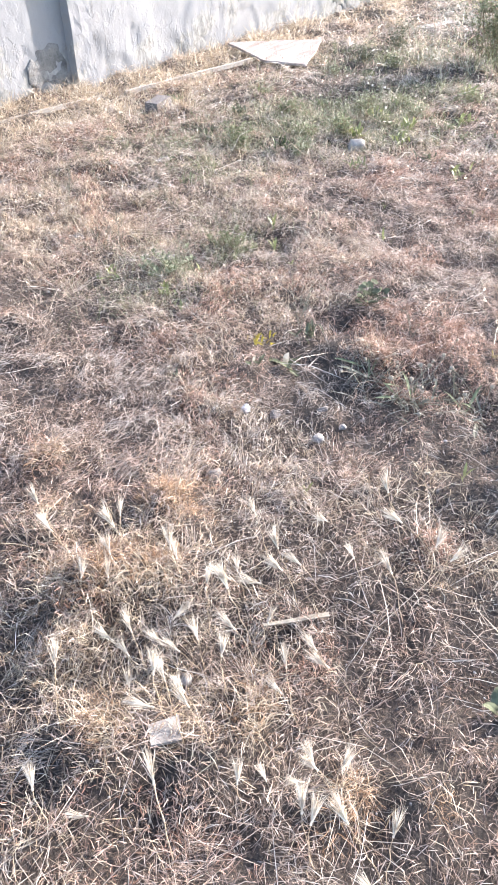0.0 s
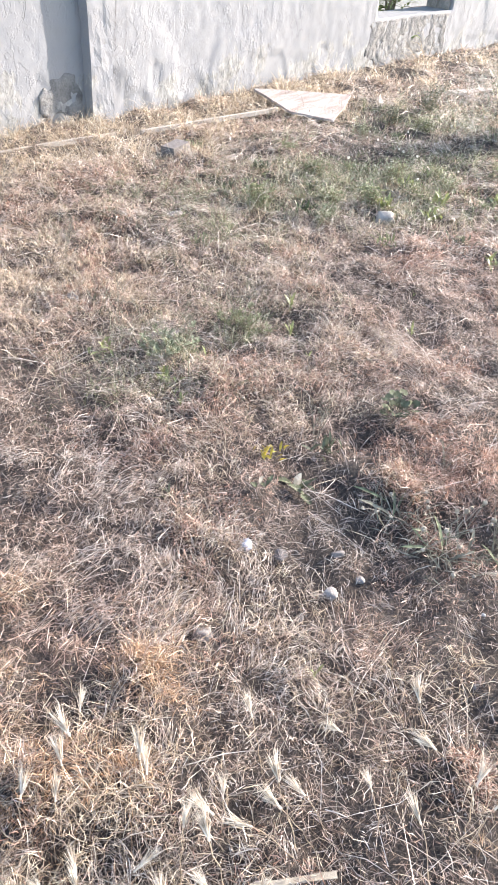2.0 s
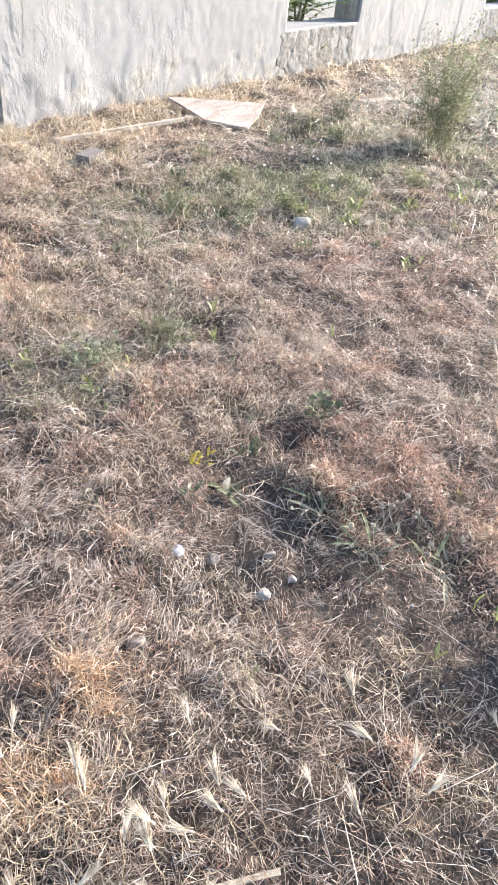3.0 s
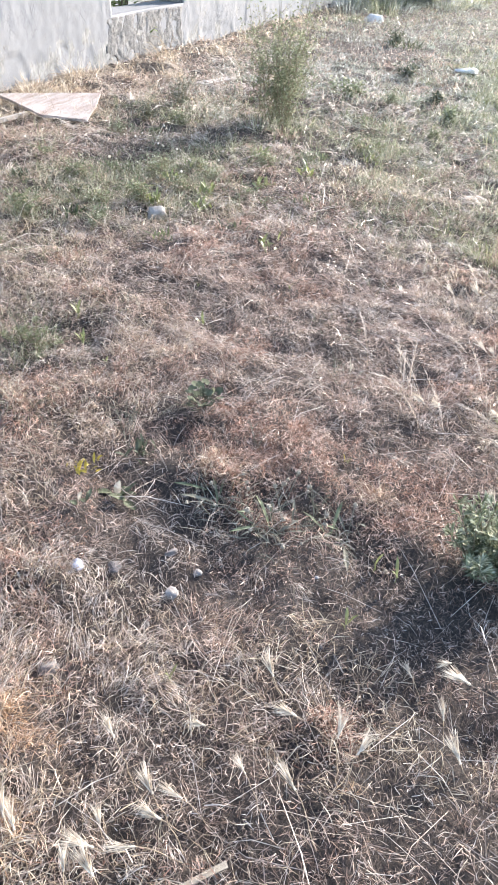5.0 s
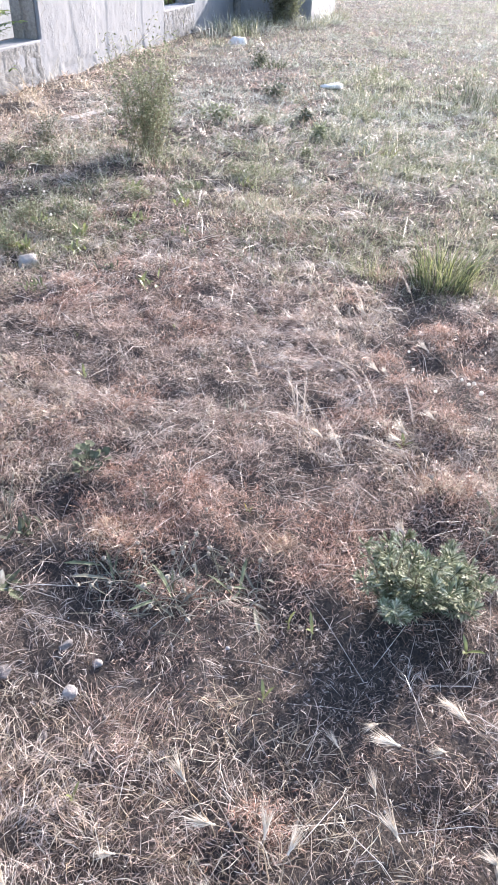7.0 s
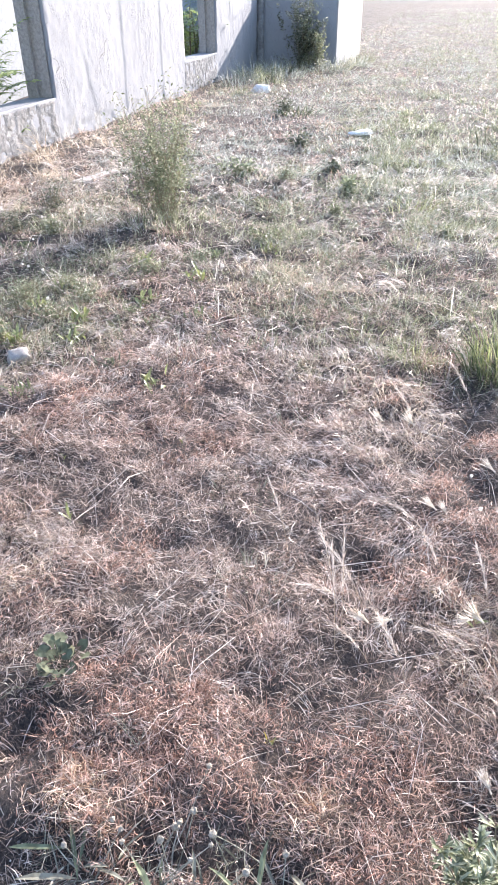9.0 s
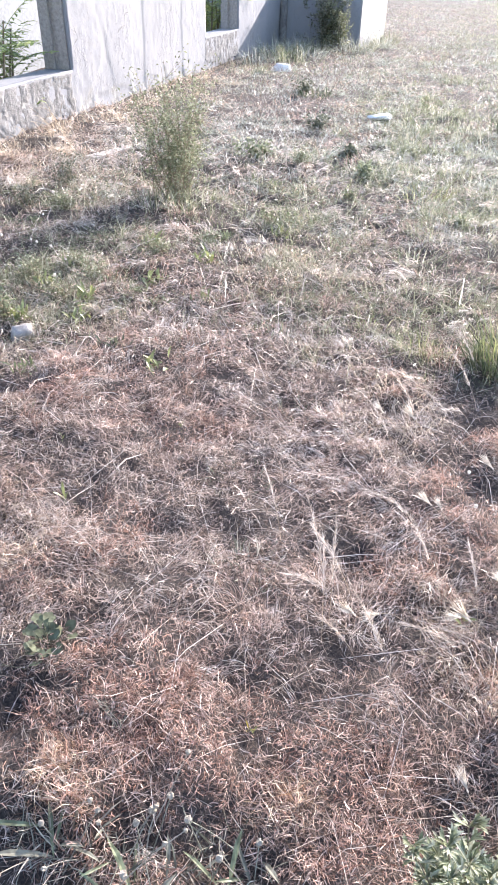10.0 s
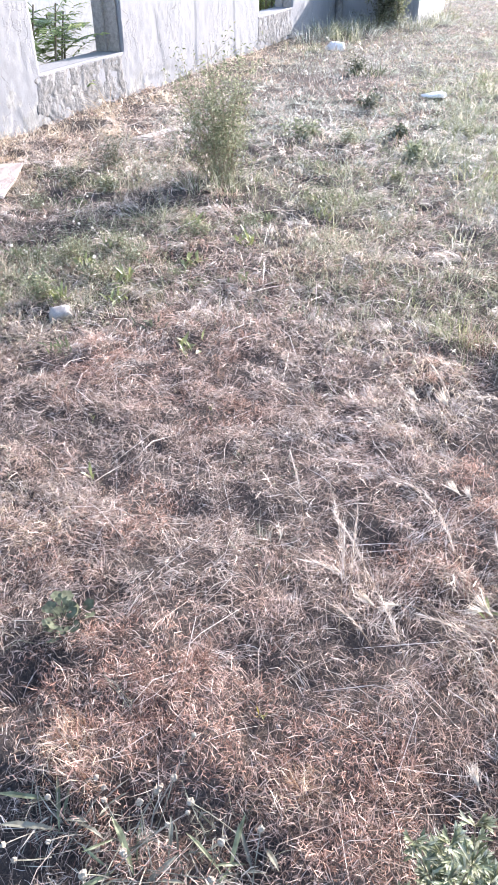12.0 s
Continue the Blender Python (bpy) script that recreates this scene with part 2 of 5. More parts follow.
# ---- small tools ----
rng = np.random.default_rng(7)


def lattice(seed):
    return np.random.default_rng(seed).random((256, 256))


LAT = [lattice(s) for s in range(6)]


def field(x, y, scale, k=0):
    """Smooth value noise in the plan, 0 to 1; scale: metres from one bump to the next."""
    u, v = np.asarray(x) / scale + 90.3 + 17 * k, np.asarray(y) / scale + 70.7 + 31 * k
    i, j = np.floor(u).astype(int), np.floor(v).astype(int)
    f, g = u - i, v - j
    f, g = f * f * (3 - 2 * f), g * g * (3 - 2 * g)
    a = LAT[k]
    i0, i1, j0, j1 = i % 256, (i + 1) % 256, j % 256, (j + 1) % 256
    return (a[i0, j0] * (1 - f) + a[i1, j0] * f) * (1 - g) + (a[i0, j1] * (1 - f) + a[i1, j1] * f) * g


def spot(x, y, cx, cy, rx, ry):
    return np.exp(-((np.asarray(x) - cx) / rx) ** 2 - ((np.asarray(y) - cy) / ry) ** 2)


# cushions of dried clover: middle and half widths
RUSTY = ((0.55, 0.92, 0.2, 0.12), (0.9, 0.73, 0.2, 0.13), (0.2, 0.82, 0.2, 0.1), (0.75, 0.21, 0.16, 0.12), (0.8, 0.02, 0.2, 0.13), (0.74, -0.19, 0.18, 0.13), (0.74, -0.48, 0.16, 0.12), (0.61, -0.59, 0.14, 0.1), (1.95, -1.0, 0.16, 0.1), (1.04, -0.92, 0.18, 0.14),
         (0.57, 0.08, 0.12, 0.09), (1.92, -0.58, 0.15, 0.09), (1.46, -0.58, 0.13, 0.08), (2.14, 1.08, 0.25, 0.14), (1.75, -0.72, 0.14, 0.08), (1.52, -0.86, 0.14, 0.08), (2.25, -0.80, 0.14, 0.08), (-0.17, -0.55, 0.09, 0.06))
# orange tufts of crumpled dry clover: middle and half widths
ORANGE = ((-0.82, 0.02, 0.10, 0.07), (-0.91, -0.47, 0.10, 0.06), (-1.16, -0.21, 0.07, 0.05), (-1.05, -0.44, 0.06, 0.04), (-0.91, -0.76, 0.09, 0.05), (-0.79, -0.89, 0.06, 0.05), (-0.66, 0.61, 0.08, 0.06), (-0.82, 0.37, 0.09, 0.07), (-0.95, 0.12, 0.12, 0.10), (-0.3, -0.58, 0.06, 0.05), (1.05, -0.86, 0.09, 0.07), (-0.55, 0.2, 0.08, 0.05), (0.53, 0.15, 0.07, 0.05), (0.49, 0.05, 0.05, 0.04), (0.63, -0.40, 0.06, 0.05), (-1.05, 0.0, 0.10, 0.08), (-1.10, -0.33, 0.07, 0.05), (-0.5, 0.14, 0.08, 0.05), (-0.57, 0.06, 0.06, 0.05), (-0.84, 0.12, 0.08, 0.06), (-0.72, -0.05, 0.06, 0.06))


# bare hollows shaping in shade beside clump and cushions: middle and half widths
SHADE_HOLLOWS = ((0.66, 0.34, 0.09, 0.05), (-1.24, -0.41, 0.1, 0.06), (-1.34, -0.22, 0.1, 0.06), (2.62, -0.66, 0.24, 0.12), (2.15, -0.62, 0.12, 0.08), (-0.54, -0.86, 0.1, 0.06))


def lift(x, y):
    """Height of the soil."""
    near = np.exp(-(np.maximum(0, np.hypot(np.asarray(x) - 2, np.asarray(y) - 1) - 6) / 14) ** 2)
    h = 0.05 * (field(x, y, 0.55) - 0.5) + 0.046 * (field(x, y, 0.19, 1) - 0.5) + 0.034 * (field(x, y, 0.085, 2) - 0.5)
    for cx, cy, rx, ry in RUSTY:
        h = h + 0.034 * spot(x, y, cx, cy, rx, ry)
    for cx, cy, rx, ry in ORANGE:
        h = h + 0.034 * spot(x, y, cx, cy, rx, ry)
    for cx, cy, rx, ry in SHADE_HOLLOWS:
        h = h - 0.04 * spot(x, y, cx, cy, rx, ry)
    return near * h + 0.01


def mesh_of(name, verts, quads=None, tris=None):
    verts = np.asarray(verts, dtype=np.float32).reshape(-1, 3)
    quads = np.zeros((0, 4), int) if quads is None else np.asarray(quads).reshape(-1, 4)
    tris = np.zeros((0, 3), int) if tris is None else np.asarray(tris).reshape(-1, 3)
    me = bpy.data.meshes.new(name)
    me.vertices.add(len(verts))
    me.vertices.foreach_set("co", verts.ravel())
    loops = np.concatenate([quads.ravel(), tris.ravel()]).astype(np.int32)
    me.loops.add(len(loops))
    me.loops.foreach_set("vertex_index", loops)
    starts = np.concatenate([np.arange(len(quads)) * 4, len(quads) * 4 + np.arange(len(tris)) * 3]).astype(np.int32)
    me.polygons.add(len(starts))
    me.polygons.foreach_set("loop_start", starts)
    me.update(calc_edges=True)
    return me


def ribbons(pos, az, el, length, width, droop, roll=None, taper=True, arch=0.0):
    """Bent blades: a quad and a pointed end each. Returns verts, quads, tris."""
    n = len(pos)
    d1 = np.stack([np.cos(el) * np.cos(az), np.cos(el) * np.sin(az), np.sin(el)], 1)
    e2 = el - droop
    a2 = az + arch
    d2 = np.stack([np.cos(e2) * np.cos(a2), np.cos(e2) * np.sin(a2), np.sin(e2)], 1)
    side = np.stack([-np.sin(az), np.cos(az), np.zeros(n)], 1)
    upw = np.cross(side, d1)
    r = rng.uniform(-1.3, 1.3, n) if roll is None else roll
    w = (side * np.cos(r)[:, None] + upw * np.sin(r)[:, None]) * (width / 2)[:, None]
    p1 = pos + d1 * (length * 0.55)[:, None]
    p2 = p1 + d2 * (length * 0.45)[:, None]
    v = np.stack([pos - w * 0.8, pos + w * 0.8, p1 + w, p1 - w, p2], 1)
    b = np.arange(n)[:, None] * 5
    return v.reshape(-1, 3), b + np.array([0, 1, 2, 3]), b + np.array([3, 2, 4])


def curls(pos, az, el, length, width, droop, arch):
    """Curled blades: two quads and a pointed end each."""
    n = len(pos)
    r = rng.uniform(-1.3, 1.3, n)
    side = np.stack([-np.sin(az), np.cos(az), np.zeros(n)], 1)
    rows, p = [], pos
    for k, w in enumerate((0.7, 1.0, 0.8)):
        e, a = el - droop * k / 2, az + arch * k / 2
        d = np.stack([np.cos(e) * np.cos(a), np.cos(e) * np.sin(a), np.sin(e)], 1)
        across = (side * np.cos(r)[:, None] + np.cross(side, d) * np.sin(r)[:, None]) * (width * w / 2)[:, None]
        rows += [p - across, p + across]
        p = p + d * (length / 3)[:, None]
    v = np.stack([*rows, p], 1)
    b = np.arange(n)[:, None] * 7
    quads = np.concatenate([b + np.array([0, 1, 3, 2]), b + np.array([2, 3, 5, 4])])
    return v.reshape(-1, 3), quads, b + np.array([4, 5, 6])


def tufted(x, y, per, radius, height, width, droop, curl, rise=0.0):
    """Blades that spring from the tufts rooted at x, y."""
    size = np.exp(rng.normal(0, 0.32, len(x)))
    i = np.repeat(np.arange(len(x)), rng.poisson(per * size))
    n = len(i)
    ox, oy = rng.normal(0, 1, n), rng.normal(0, 1, n)
    rad = radius * size[i]
    lean = rng.uniform(0, 6.283, len(x))[i]
    out = np.arctan2(oy + 0.7 * np.sin(lean), ox + 0.7 * np.cos(lean))
    px, py = x[i] + ox * rad * 0.6, y[i] + oy * rad * 0.6
    el = np.clip(1.3 - 0.55 * np.hypot(ox, oy) + rng.normal(0, 0.35, n), -0.15, 1.5)
    far = np.maximum(1.0, reach(px, py) / 2.2)
    z = lift(px, py) - 0.003 + rise * rng.random(n)
    return curls(np.stack([px, py, z], 1), out + rng.normal(0, 0.7, n), el, height * size[i] * rng.uniform(0.35, 1.0, n), width * rng.uniform(0.6, 1.3, n) * far, rng.uniform(*droop, n), rng.normal(0, curl, n))


def straws(pos, az, el, length, width):
    """Straight lying stalks, a quad each."""
    n = len(pos)
    d = np.stack([np.cos(el) * np.cos(az), np.cos(el) * np.sin(az), np.sin(el)], 1) * (length / 2)[:, None]
    side = np.stack([-np.sin(az), np.cos(az), np.zeros(n)], 1)
    upw = np.cross(side, d / (length / 2)[:, None])
    r = rng.uniform(-1.0, 1.0, n)
    w = (side * np.cos(r)[:, None] + upw * np.sin(r)[:, None]) * (width / 2)[:, None]
    v = np.stack([pos - d - w, pos - d + w, pos + d + w * 0.6, pos + d - w * 0.6], 1)
    return v.reshape(-1, 3), np.arange(n)[:, None] * 4 + np.arange(4), np.zeros((0, 3), int)


def scatter(x0, x1, y0, y1, density, cell=0.1):
    """Random places in a stretch of the plan; density(x, y) in pieces a square metre."""
    gx, gy = np.meshgrid(np.arange(x0, x1, cell), np.arange(y0, y1, cell), indexing="ij")
    gx, gy = gx.ravel(), gy.ravel()
    k = rng.poisson(np.maximum(0, density(gx + cell / 2, gy + cell / 2)) * cell * cell)
    gx, gy = np.repeat(gx, k), np.repeat(gy, k)
    return gx + rng.random(len(gx)) * cell, gy + rng.random(len(gy)) * cell


def stuff(name, mesh, mat, label, category):
    mesh.materials.append(mat)
    return tagged(new(name, mesh), label, category, kind="stuff")


def empty(name, m, label="", category="", group="", kind=""):
    ob = new(name)
    ob.empty_display_size = 0.05
    ob.matrix_basis = m
    return tagged(ob, label, category, group, kind)


def part(name, mesh, mat, parent, label="", m=None):
    """Links a mesh (or a bmesh) as one object under a thing or a part."""
    if isinstance(mesh, bmesh.types.BMesh):
        bm, mesh = mesh, bpy.data.meshes.new(name)
        bm.to_mesh(mesh)
        bm.free()
    if not mesh.materials:
        mesh.materials.append(mat)
    ob = new(name, mesh)
    ob.parent = parent
    if m is not None:
        ob.matrix_basis = m
    return tagged(ob, label)


def box(bm, x0, x1, y0, y1, z0, z1, bevel=0.0):
    made = bmesh.ops.create_cube(bm, size=1.0, matrix=Matrix.LocRotScale(((x0 + x1) / 2, (y0 + y1) / 2, (z0 + z1) / 2), None, (x1 - x0, y1 - y0, z1 - z0)))
    if bevel:
        edges = list({e for v in made["verts"] for e in v.link_edges})
        bmesh.ops.bevel(bm, geom=edges, offset=bevel, segments=2, affect="EDGES")
    return bm


def tube(bm, points, r0, r1, sides=5):
    """A thin stem along points, tapering from r0 to r1."""
    rings = []
    for i, p in enumerate(points):
        p = Vector(p)
        ahead = Vector(points[min(i + 1, len(points) - 1)]) - Vector(points[max(i - 1, 0)])
        q = ahead.to_track_quat("Z", "Y")
        r = r0 + (r1 - r0) * i / (len(points) - 1)
        rings.append([bm.verts.new(p + q @ Vector((r * math.cos(a), r * math.sin(a), 0))) for a in (2 * math.pi * s / sides for s in range(sides))])
    for a, b in zip(rings, rings[1:]):
        for s in range(sides):
            bm.faces.new((a[s], a[(s + 1) % sides], b[(s + 1) % sides], b[s]))
    bm.faces.new(rings[-1])
    return bm


def bow(start, az, el, length, droop, n=6):
    """Points along a stalk that leans over."""
    pts, p, e = [Vector(start)], Vector(start), el
    for _ in range(n):
        p = p + Vector((math.cos(e) * math.cos(az), math.cos(e) * math.sin(az), math.sin(e))) * (length / n)
        pts.append(p.copy())
        e -= droop / n
    return pts


def leaf(bm, m, length, width, cup=0.25, tip=0.62):
    """A folded, pointed leaf along x, its midrib low."""
    prof = [(0, 0.08), (0.3, 0.85), (tip, 1.0), (0.86, 0.55), (1.0, 0.0)]
    mid, left, right = [], [], []
    for u, w in prof:
        z = 0.12 * length * math.sin(u * 2.4) - 0.06 * length * u
        mid.append(bm.verts.new(m @ Vector((u * length, 0, z))))
        if w:
            left.append(bm.verts.new(m @ Vector((u * length, w * width / 2, z + cup * w * width / 2))))
            right.append(bm.verts.new(m @ Vector((u * length, -w * width / 2, z + cup * w * width / 2))))
    for i in range(3):
        bm.faces.new((mid[i], mid[i + 1], left[i + 1], left[i]))
        bm.faces.new((mid[i + 1], mid[i], right[i], right[i + 1]))
    bm.faces.new((mid[3], mid[4], left[3]))
    bm.faces.new((mid[4], mid[3], right[3]))


def turn(az, el, at=(0, 0, 0), spin=0.0):
    """A pose at a place whose x axis looks along az, el (radians)."""
    return Matrix.Translation(at) @ Matrix.Rotation(az, 4, "Z") @ Matrix.Rotation(-el, 4, "Y") @ Matrix.Rotation(spin, 4, "X")


def on_ground(x, y, rz=0.0, dz=0.0):
    return pose(x, y, float(lift(x, y)) + dz, 0, 0, rz)


# ---- ground ----
def stretch_axis(a, b, far, step, n):
    out = step * 1.35 ** np.arange(1, n)
    out = np.cumsum(out)
    out = out * (far / out[-1])
    return np.concatenate([a - out[::-1], np.arange(a, b + step / 2, step), b + out])


gx, gy = stretch_axis(-2.5, 8.0, 600.0, 0.037, 35), stretch_axis(-2.5, 4.4, 600.0, 0.037, 35)
GX, GY = np.meshgrid(gx, gy, indexing="ij")
nx, ny = GX.shape
idx = np.arange(nx * ny).reshape(nx, ny)
ground_mesh = mesh_of("ground", np.stack([GX, GY, lift(GX, GY)], 2), np.stack([idx[:-1, :-1], idx[1:, :-1], idx[1:, 1:], idx[:-1, 1:]], 2))
ground_mesh.materials.append(M_SOIL)
ground_mesh.polygons.foreach_set("use_smooth", np.ones(len(ground_mesh.polygons), bool))
ground = tagged(new("ground", ground_mesh), "dry grey-brown soil covered with matted dead grass", "ground", kind="structure")

# ---- ruined building: x along the wall, its outer face at WALL ----
WALL, THICK, TOP = 4.25, 0.26, 1.88
OPENINGS = [(6.08, 7.64), (11.72, 13.28)]
SILL, HEAD = 0.47, 1.75
X0, X1 = -5.0, 15.9


def wall_skin(x0, x1, z0, z1, holes):
    """The uneven, flaking coat of plaster on the outer face."""
    cuts = sorted({x0, x1, *[v for h in holes for v in h]})
    xs = np.unique(np.concatenate([np.linspace(a, b, max(2, int((b - a) / 0.025))) for a, b in zip(cuts, cuts[1:])]))
    zs = np.unique(np.concatenate([np.linspace(a, b, max(2, int((b - a) / 0.03))) for a, b in zip((z0, SILL, HEAD), (SILL, HEAD, z1))]))
    X, Z = np.meshgrid(xs, zs, indexing="ij")
    wob = X + 0.16 * (field(X, Z, 0.35, 3) - 0.5)
    d = 0.022 * (field(X, Z, 0.9, 1) - 0.5) + 0.003 * (field(wob, Z * 0.5, 0.17, 2) - 0.5) + 0.007 * (field(X, Z, 0.06, 3) - 0.5)
    d = d - 0.010 * np.clip((field(X, Z * 0.8, 0.45, 4) - 0.66) / 0.06, 0, 1)
    # broken away low down and under the sills
    low = np.clip(1 - Z / 0.42, 0, 1)
    d = d - 0.010 * ((field(X, Z, 0.22, 5) * 0.8 + low * 0.55) > 0.83)
    Y = WALL - 0.035 - d
    n, m = X.shape
    ids = np.arange(n * m).reshape(n, m)
    q = np.stack([ids[:-1, :-1], ids[1:, :-1], ids[1:, 1:], ids[:-1, 1:]], 2)
    cx, cz = (X[:-1, :-1] + X[1:, 1:]) / 2, (Z[:-1, :-1] + Z[1:, 1:]) / 2
    keep = np.ones(cx.shape, bool)
    for a, b in holes:
        keep &= ~((cx > a) & (cx < b) & (cz > SILL) & (cz < HEAD))
    return mesh_of("plaster", np.stack([X, Y, Z], 2), q[keep])


bm = bmesh.new()
edges = [X0, *[v for o in OPENINGS for v in o], X1]
for a, b in zip(edges[::2], edges[1::2]):
    box(bm, a, b, WALL, WALL + THICK, -0.3, TOP)
for a, b in OPENINGS:
    box(bm, a, b, WALL, WALL + THICK, -0.3, SILL - 0.03)
    box(bm, a, b, WALL, WALL + THICK, HEAD, TOP)
wall_mesh = bpy.data.meshes.new("wall_north")
bm.to_mesh(wall_mesh)
bm.free()
wall_mesh.materials.append(M_PLASTER)
wall = tagged(new("wall_north", wall_mesh), "old white plastered wall of a roofless ruin, cracked and flaking", "wall", kind="structure")
skin = part("plaster", wall_skin(X0, X1, -0.1, TOP, OPENINGS), M_PLASTER, wall, "cracked white plaster coat, grey cement bared low down")
thick = skin.modifiers.new("thickness", "SOLIDIFY")
thick.thickness, thick.offset = 0.05, 0.0

for k, (a, b) in enumerate(OPENINGS):
    win = empty("window_%d" % (k + 1), pose(a, WALL, SILL), "empty window opening with a broken sill and bare reveals", "window", kind="structure")
    w = b - a
    bm = bmesh.new()
    box(bm, -0.02, w + 0.02, -0.055, THICK + 0.01, -0.03, 0.0, 0.006)
    for v in bm.verts:
        if v.co.y < 0:
            v.co.z -= 0.008
            v.co.y += 0.02 * noise.noise(v.co * 9)
    part("window_sill", bm, M_PLASTER, win, "pale worn cement sill")
    for x, s in ((0.0, 1), (w, -1)):
        bm = bmesh.new()
        # reveal: outer cheek, rebate, inner cheek
        for y0, y1, d in ((-0.02, 0.10, 0.012), (0.10, 0.14, 0.003), (0.14, THICK + 0.005, 0.045)):
            box(bm, min(x, x + s * d), max(x, x + s * d), y0, y1, 0.0, HEAD - SILL, 0.0)
        part("reveal", bm, M_CHALK, win, "grey unpainted reveal with a rebate")


def pier(name, x0, x1, depth, top, label):
    """A pillar that stands out from the wall, its corners worn."""
    bm = bmesh.new()
    box(bm, 0, x1 - x0, -depth, 0.02, -0.2, top)
    bmesh.ops.subdivide_edges(bm, edges=[e for e in bm.edges if abs(e.verts[0].co.z - e.verts[1].co.z) > 0.1], cuts=44, use_grid_fill=True)
    bmesh.ops.subdivide_edges(bm, edges=[e for e in bm.edges if abs(e.verts[0].co.z - e.verts[1].co.z) < 0.01], cuts=5, use_grid_fill=True)
    for v in bm.verts:
        p = v.co * 1.0
        v.co.x += 0.007 * noise.noise(p * 3.1) + 0.008 * noise.noise(p * 14)
        v.co.y += 0.006 * noise.noise(p * 3.7 + Vector((9, 0, 0))) + 0.008 * noise.noise(p * 14)
    mesh = bpy.data.meshes.new(name)
    bm.to_mesh(mesh)
    bm.free()
    mesh.materials.append(M_PLASTER)
    ob = new(name, mesh)
    ob.location = (x0, WALL - 0.03, 0)
    return tagged(ob, label, "pillar", kind="structure")


pier("pillar_1", 2.30, 2.50, 0.135, TOP, "plastered concrete pillar standing out from the wall, chipped")
bm = box(bmesh.new(), 15.9, 18.9, 2.56, WALL + THICK, -0.3, 1.27, 0.02)
wing_mesh = bpy.data.meshes.new("wall_wing")
bm.to_mesh(wing_mesh)
bm.free()
wing_mesh.materials.append(M_PLASTER)
tagged(new("wall_wing", wing_mesh), "low white plastered wing at the far end of the wall", "wall", kind="structure")
bm = tube(bmesh.new(), [(15.81, WALL - 0.12, z) for z in (-0.1, 0.6, 1.3, 2.2, 2.9)], 0.075, 0.075, 12)
pipe_mesh = bpy.data.meshes.new("drain_pipe")
bm.to_mesh(pipe_mesh)
bm.free()
pipe_mesh.materials.append(M_CONCRETE)
tagged(new("drain_pipe", pipe_mesh), "dark grey upright drain pipe in the corner of the wall", "pipe")

for name, args in (("wall_back", (X0, 18.9, 6.6, 6.85, -0.3, TOP)), ("wall_west", (X0, X0 + 0.25, WALL + THICK, 6.6, -0.3, TOP)), ("wall_east", (18.65, 18.9, WALL + THICK, 6.6, -0.3, TOP))):
    bm = box(bmesh.new(), *args)
    me = bpy.data.meshes.new(name)
    bm.to_mesh(me)
    bm.free()
    me.materials.append(M_INNER)
    tagged(new(name, me), "pale inner wall of the ruin, bluish veil in its colour", "wall", kind="structure")


def coat(X, Z):
    """How far out the coat of plaster lies."""
    return WALL - 0.060 - 0.022 * (field(X, Z, 0.9, 1) - 0.5) - 0.003 * (field(X + 0.16 * (field(X, Z, 0.35, 3) - 0.5), Z * 0.5, 0.17, 2) - 0.5) - 0.007 * (field(X, Z, 0.06, 3) - 0.5)


def crack(x, z0, z1, width, seed):
    """A ragged upright hairline crack in the coat."""
    rnd = np.random.default_rng(seed)
    z = np.arange(z0, z1, 0.02)
    n = len(z)
    mid = x + np.cumsum(rnd.normal(0, 0.006, n)) + 0.02 * np.sin(z * 7 + seed)
    half = width * np.minimum(1, np.minimum(np.arange(n), np.arange(n)[::-1]) / 4) * rnd.uniform(0.3, 1.2, n) / 2
    low = np.clip(1 - z / 0.42, 0, 1)
    front = coat(mid, z) + 0.010 * np.clip((field(mid, z * 0.8, 0.45, 4) - 0.66) / 0.06, 0, 1) + 0.010 * ((field(mid, z, 0.22, 5) * 0.8 + low * 0.55) > 0.83) - 0.0015
    rows = [np.stack([mid + side * half, front, z], 1) for side in (-1, 1)]
    part("crack", mesh_of("crack", np.concatenate(rows), np.arange(n - 1)[:, None] + np.array([0, n, n + 1, 1])), M_CONCRETE, wall)


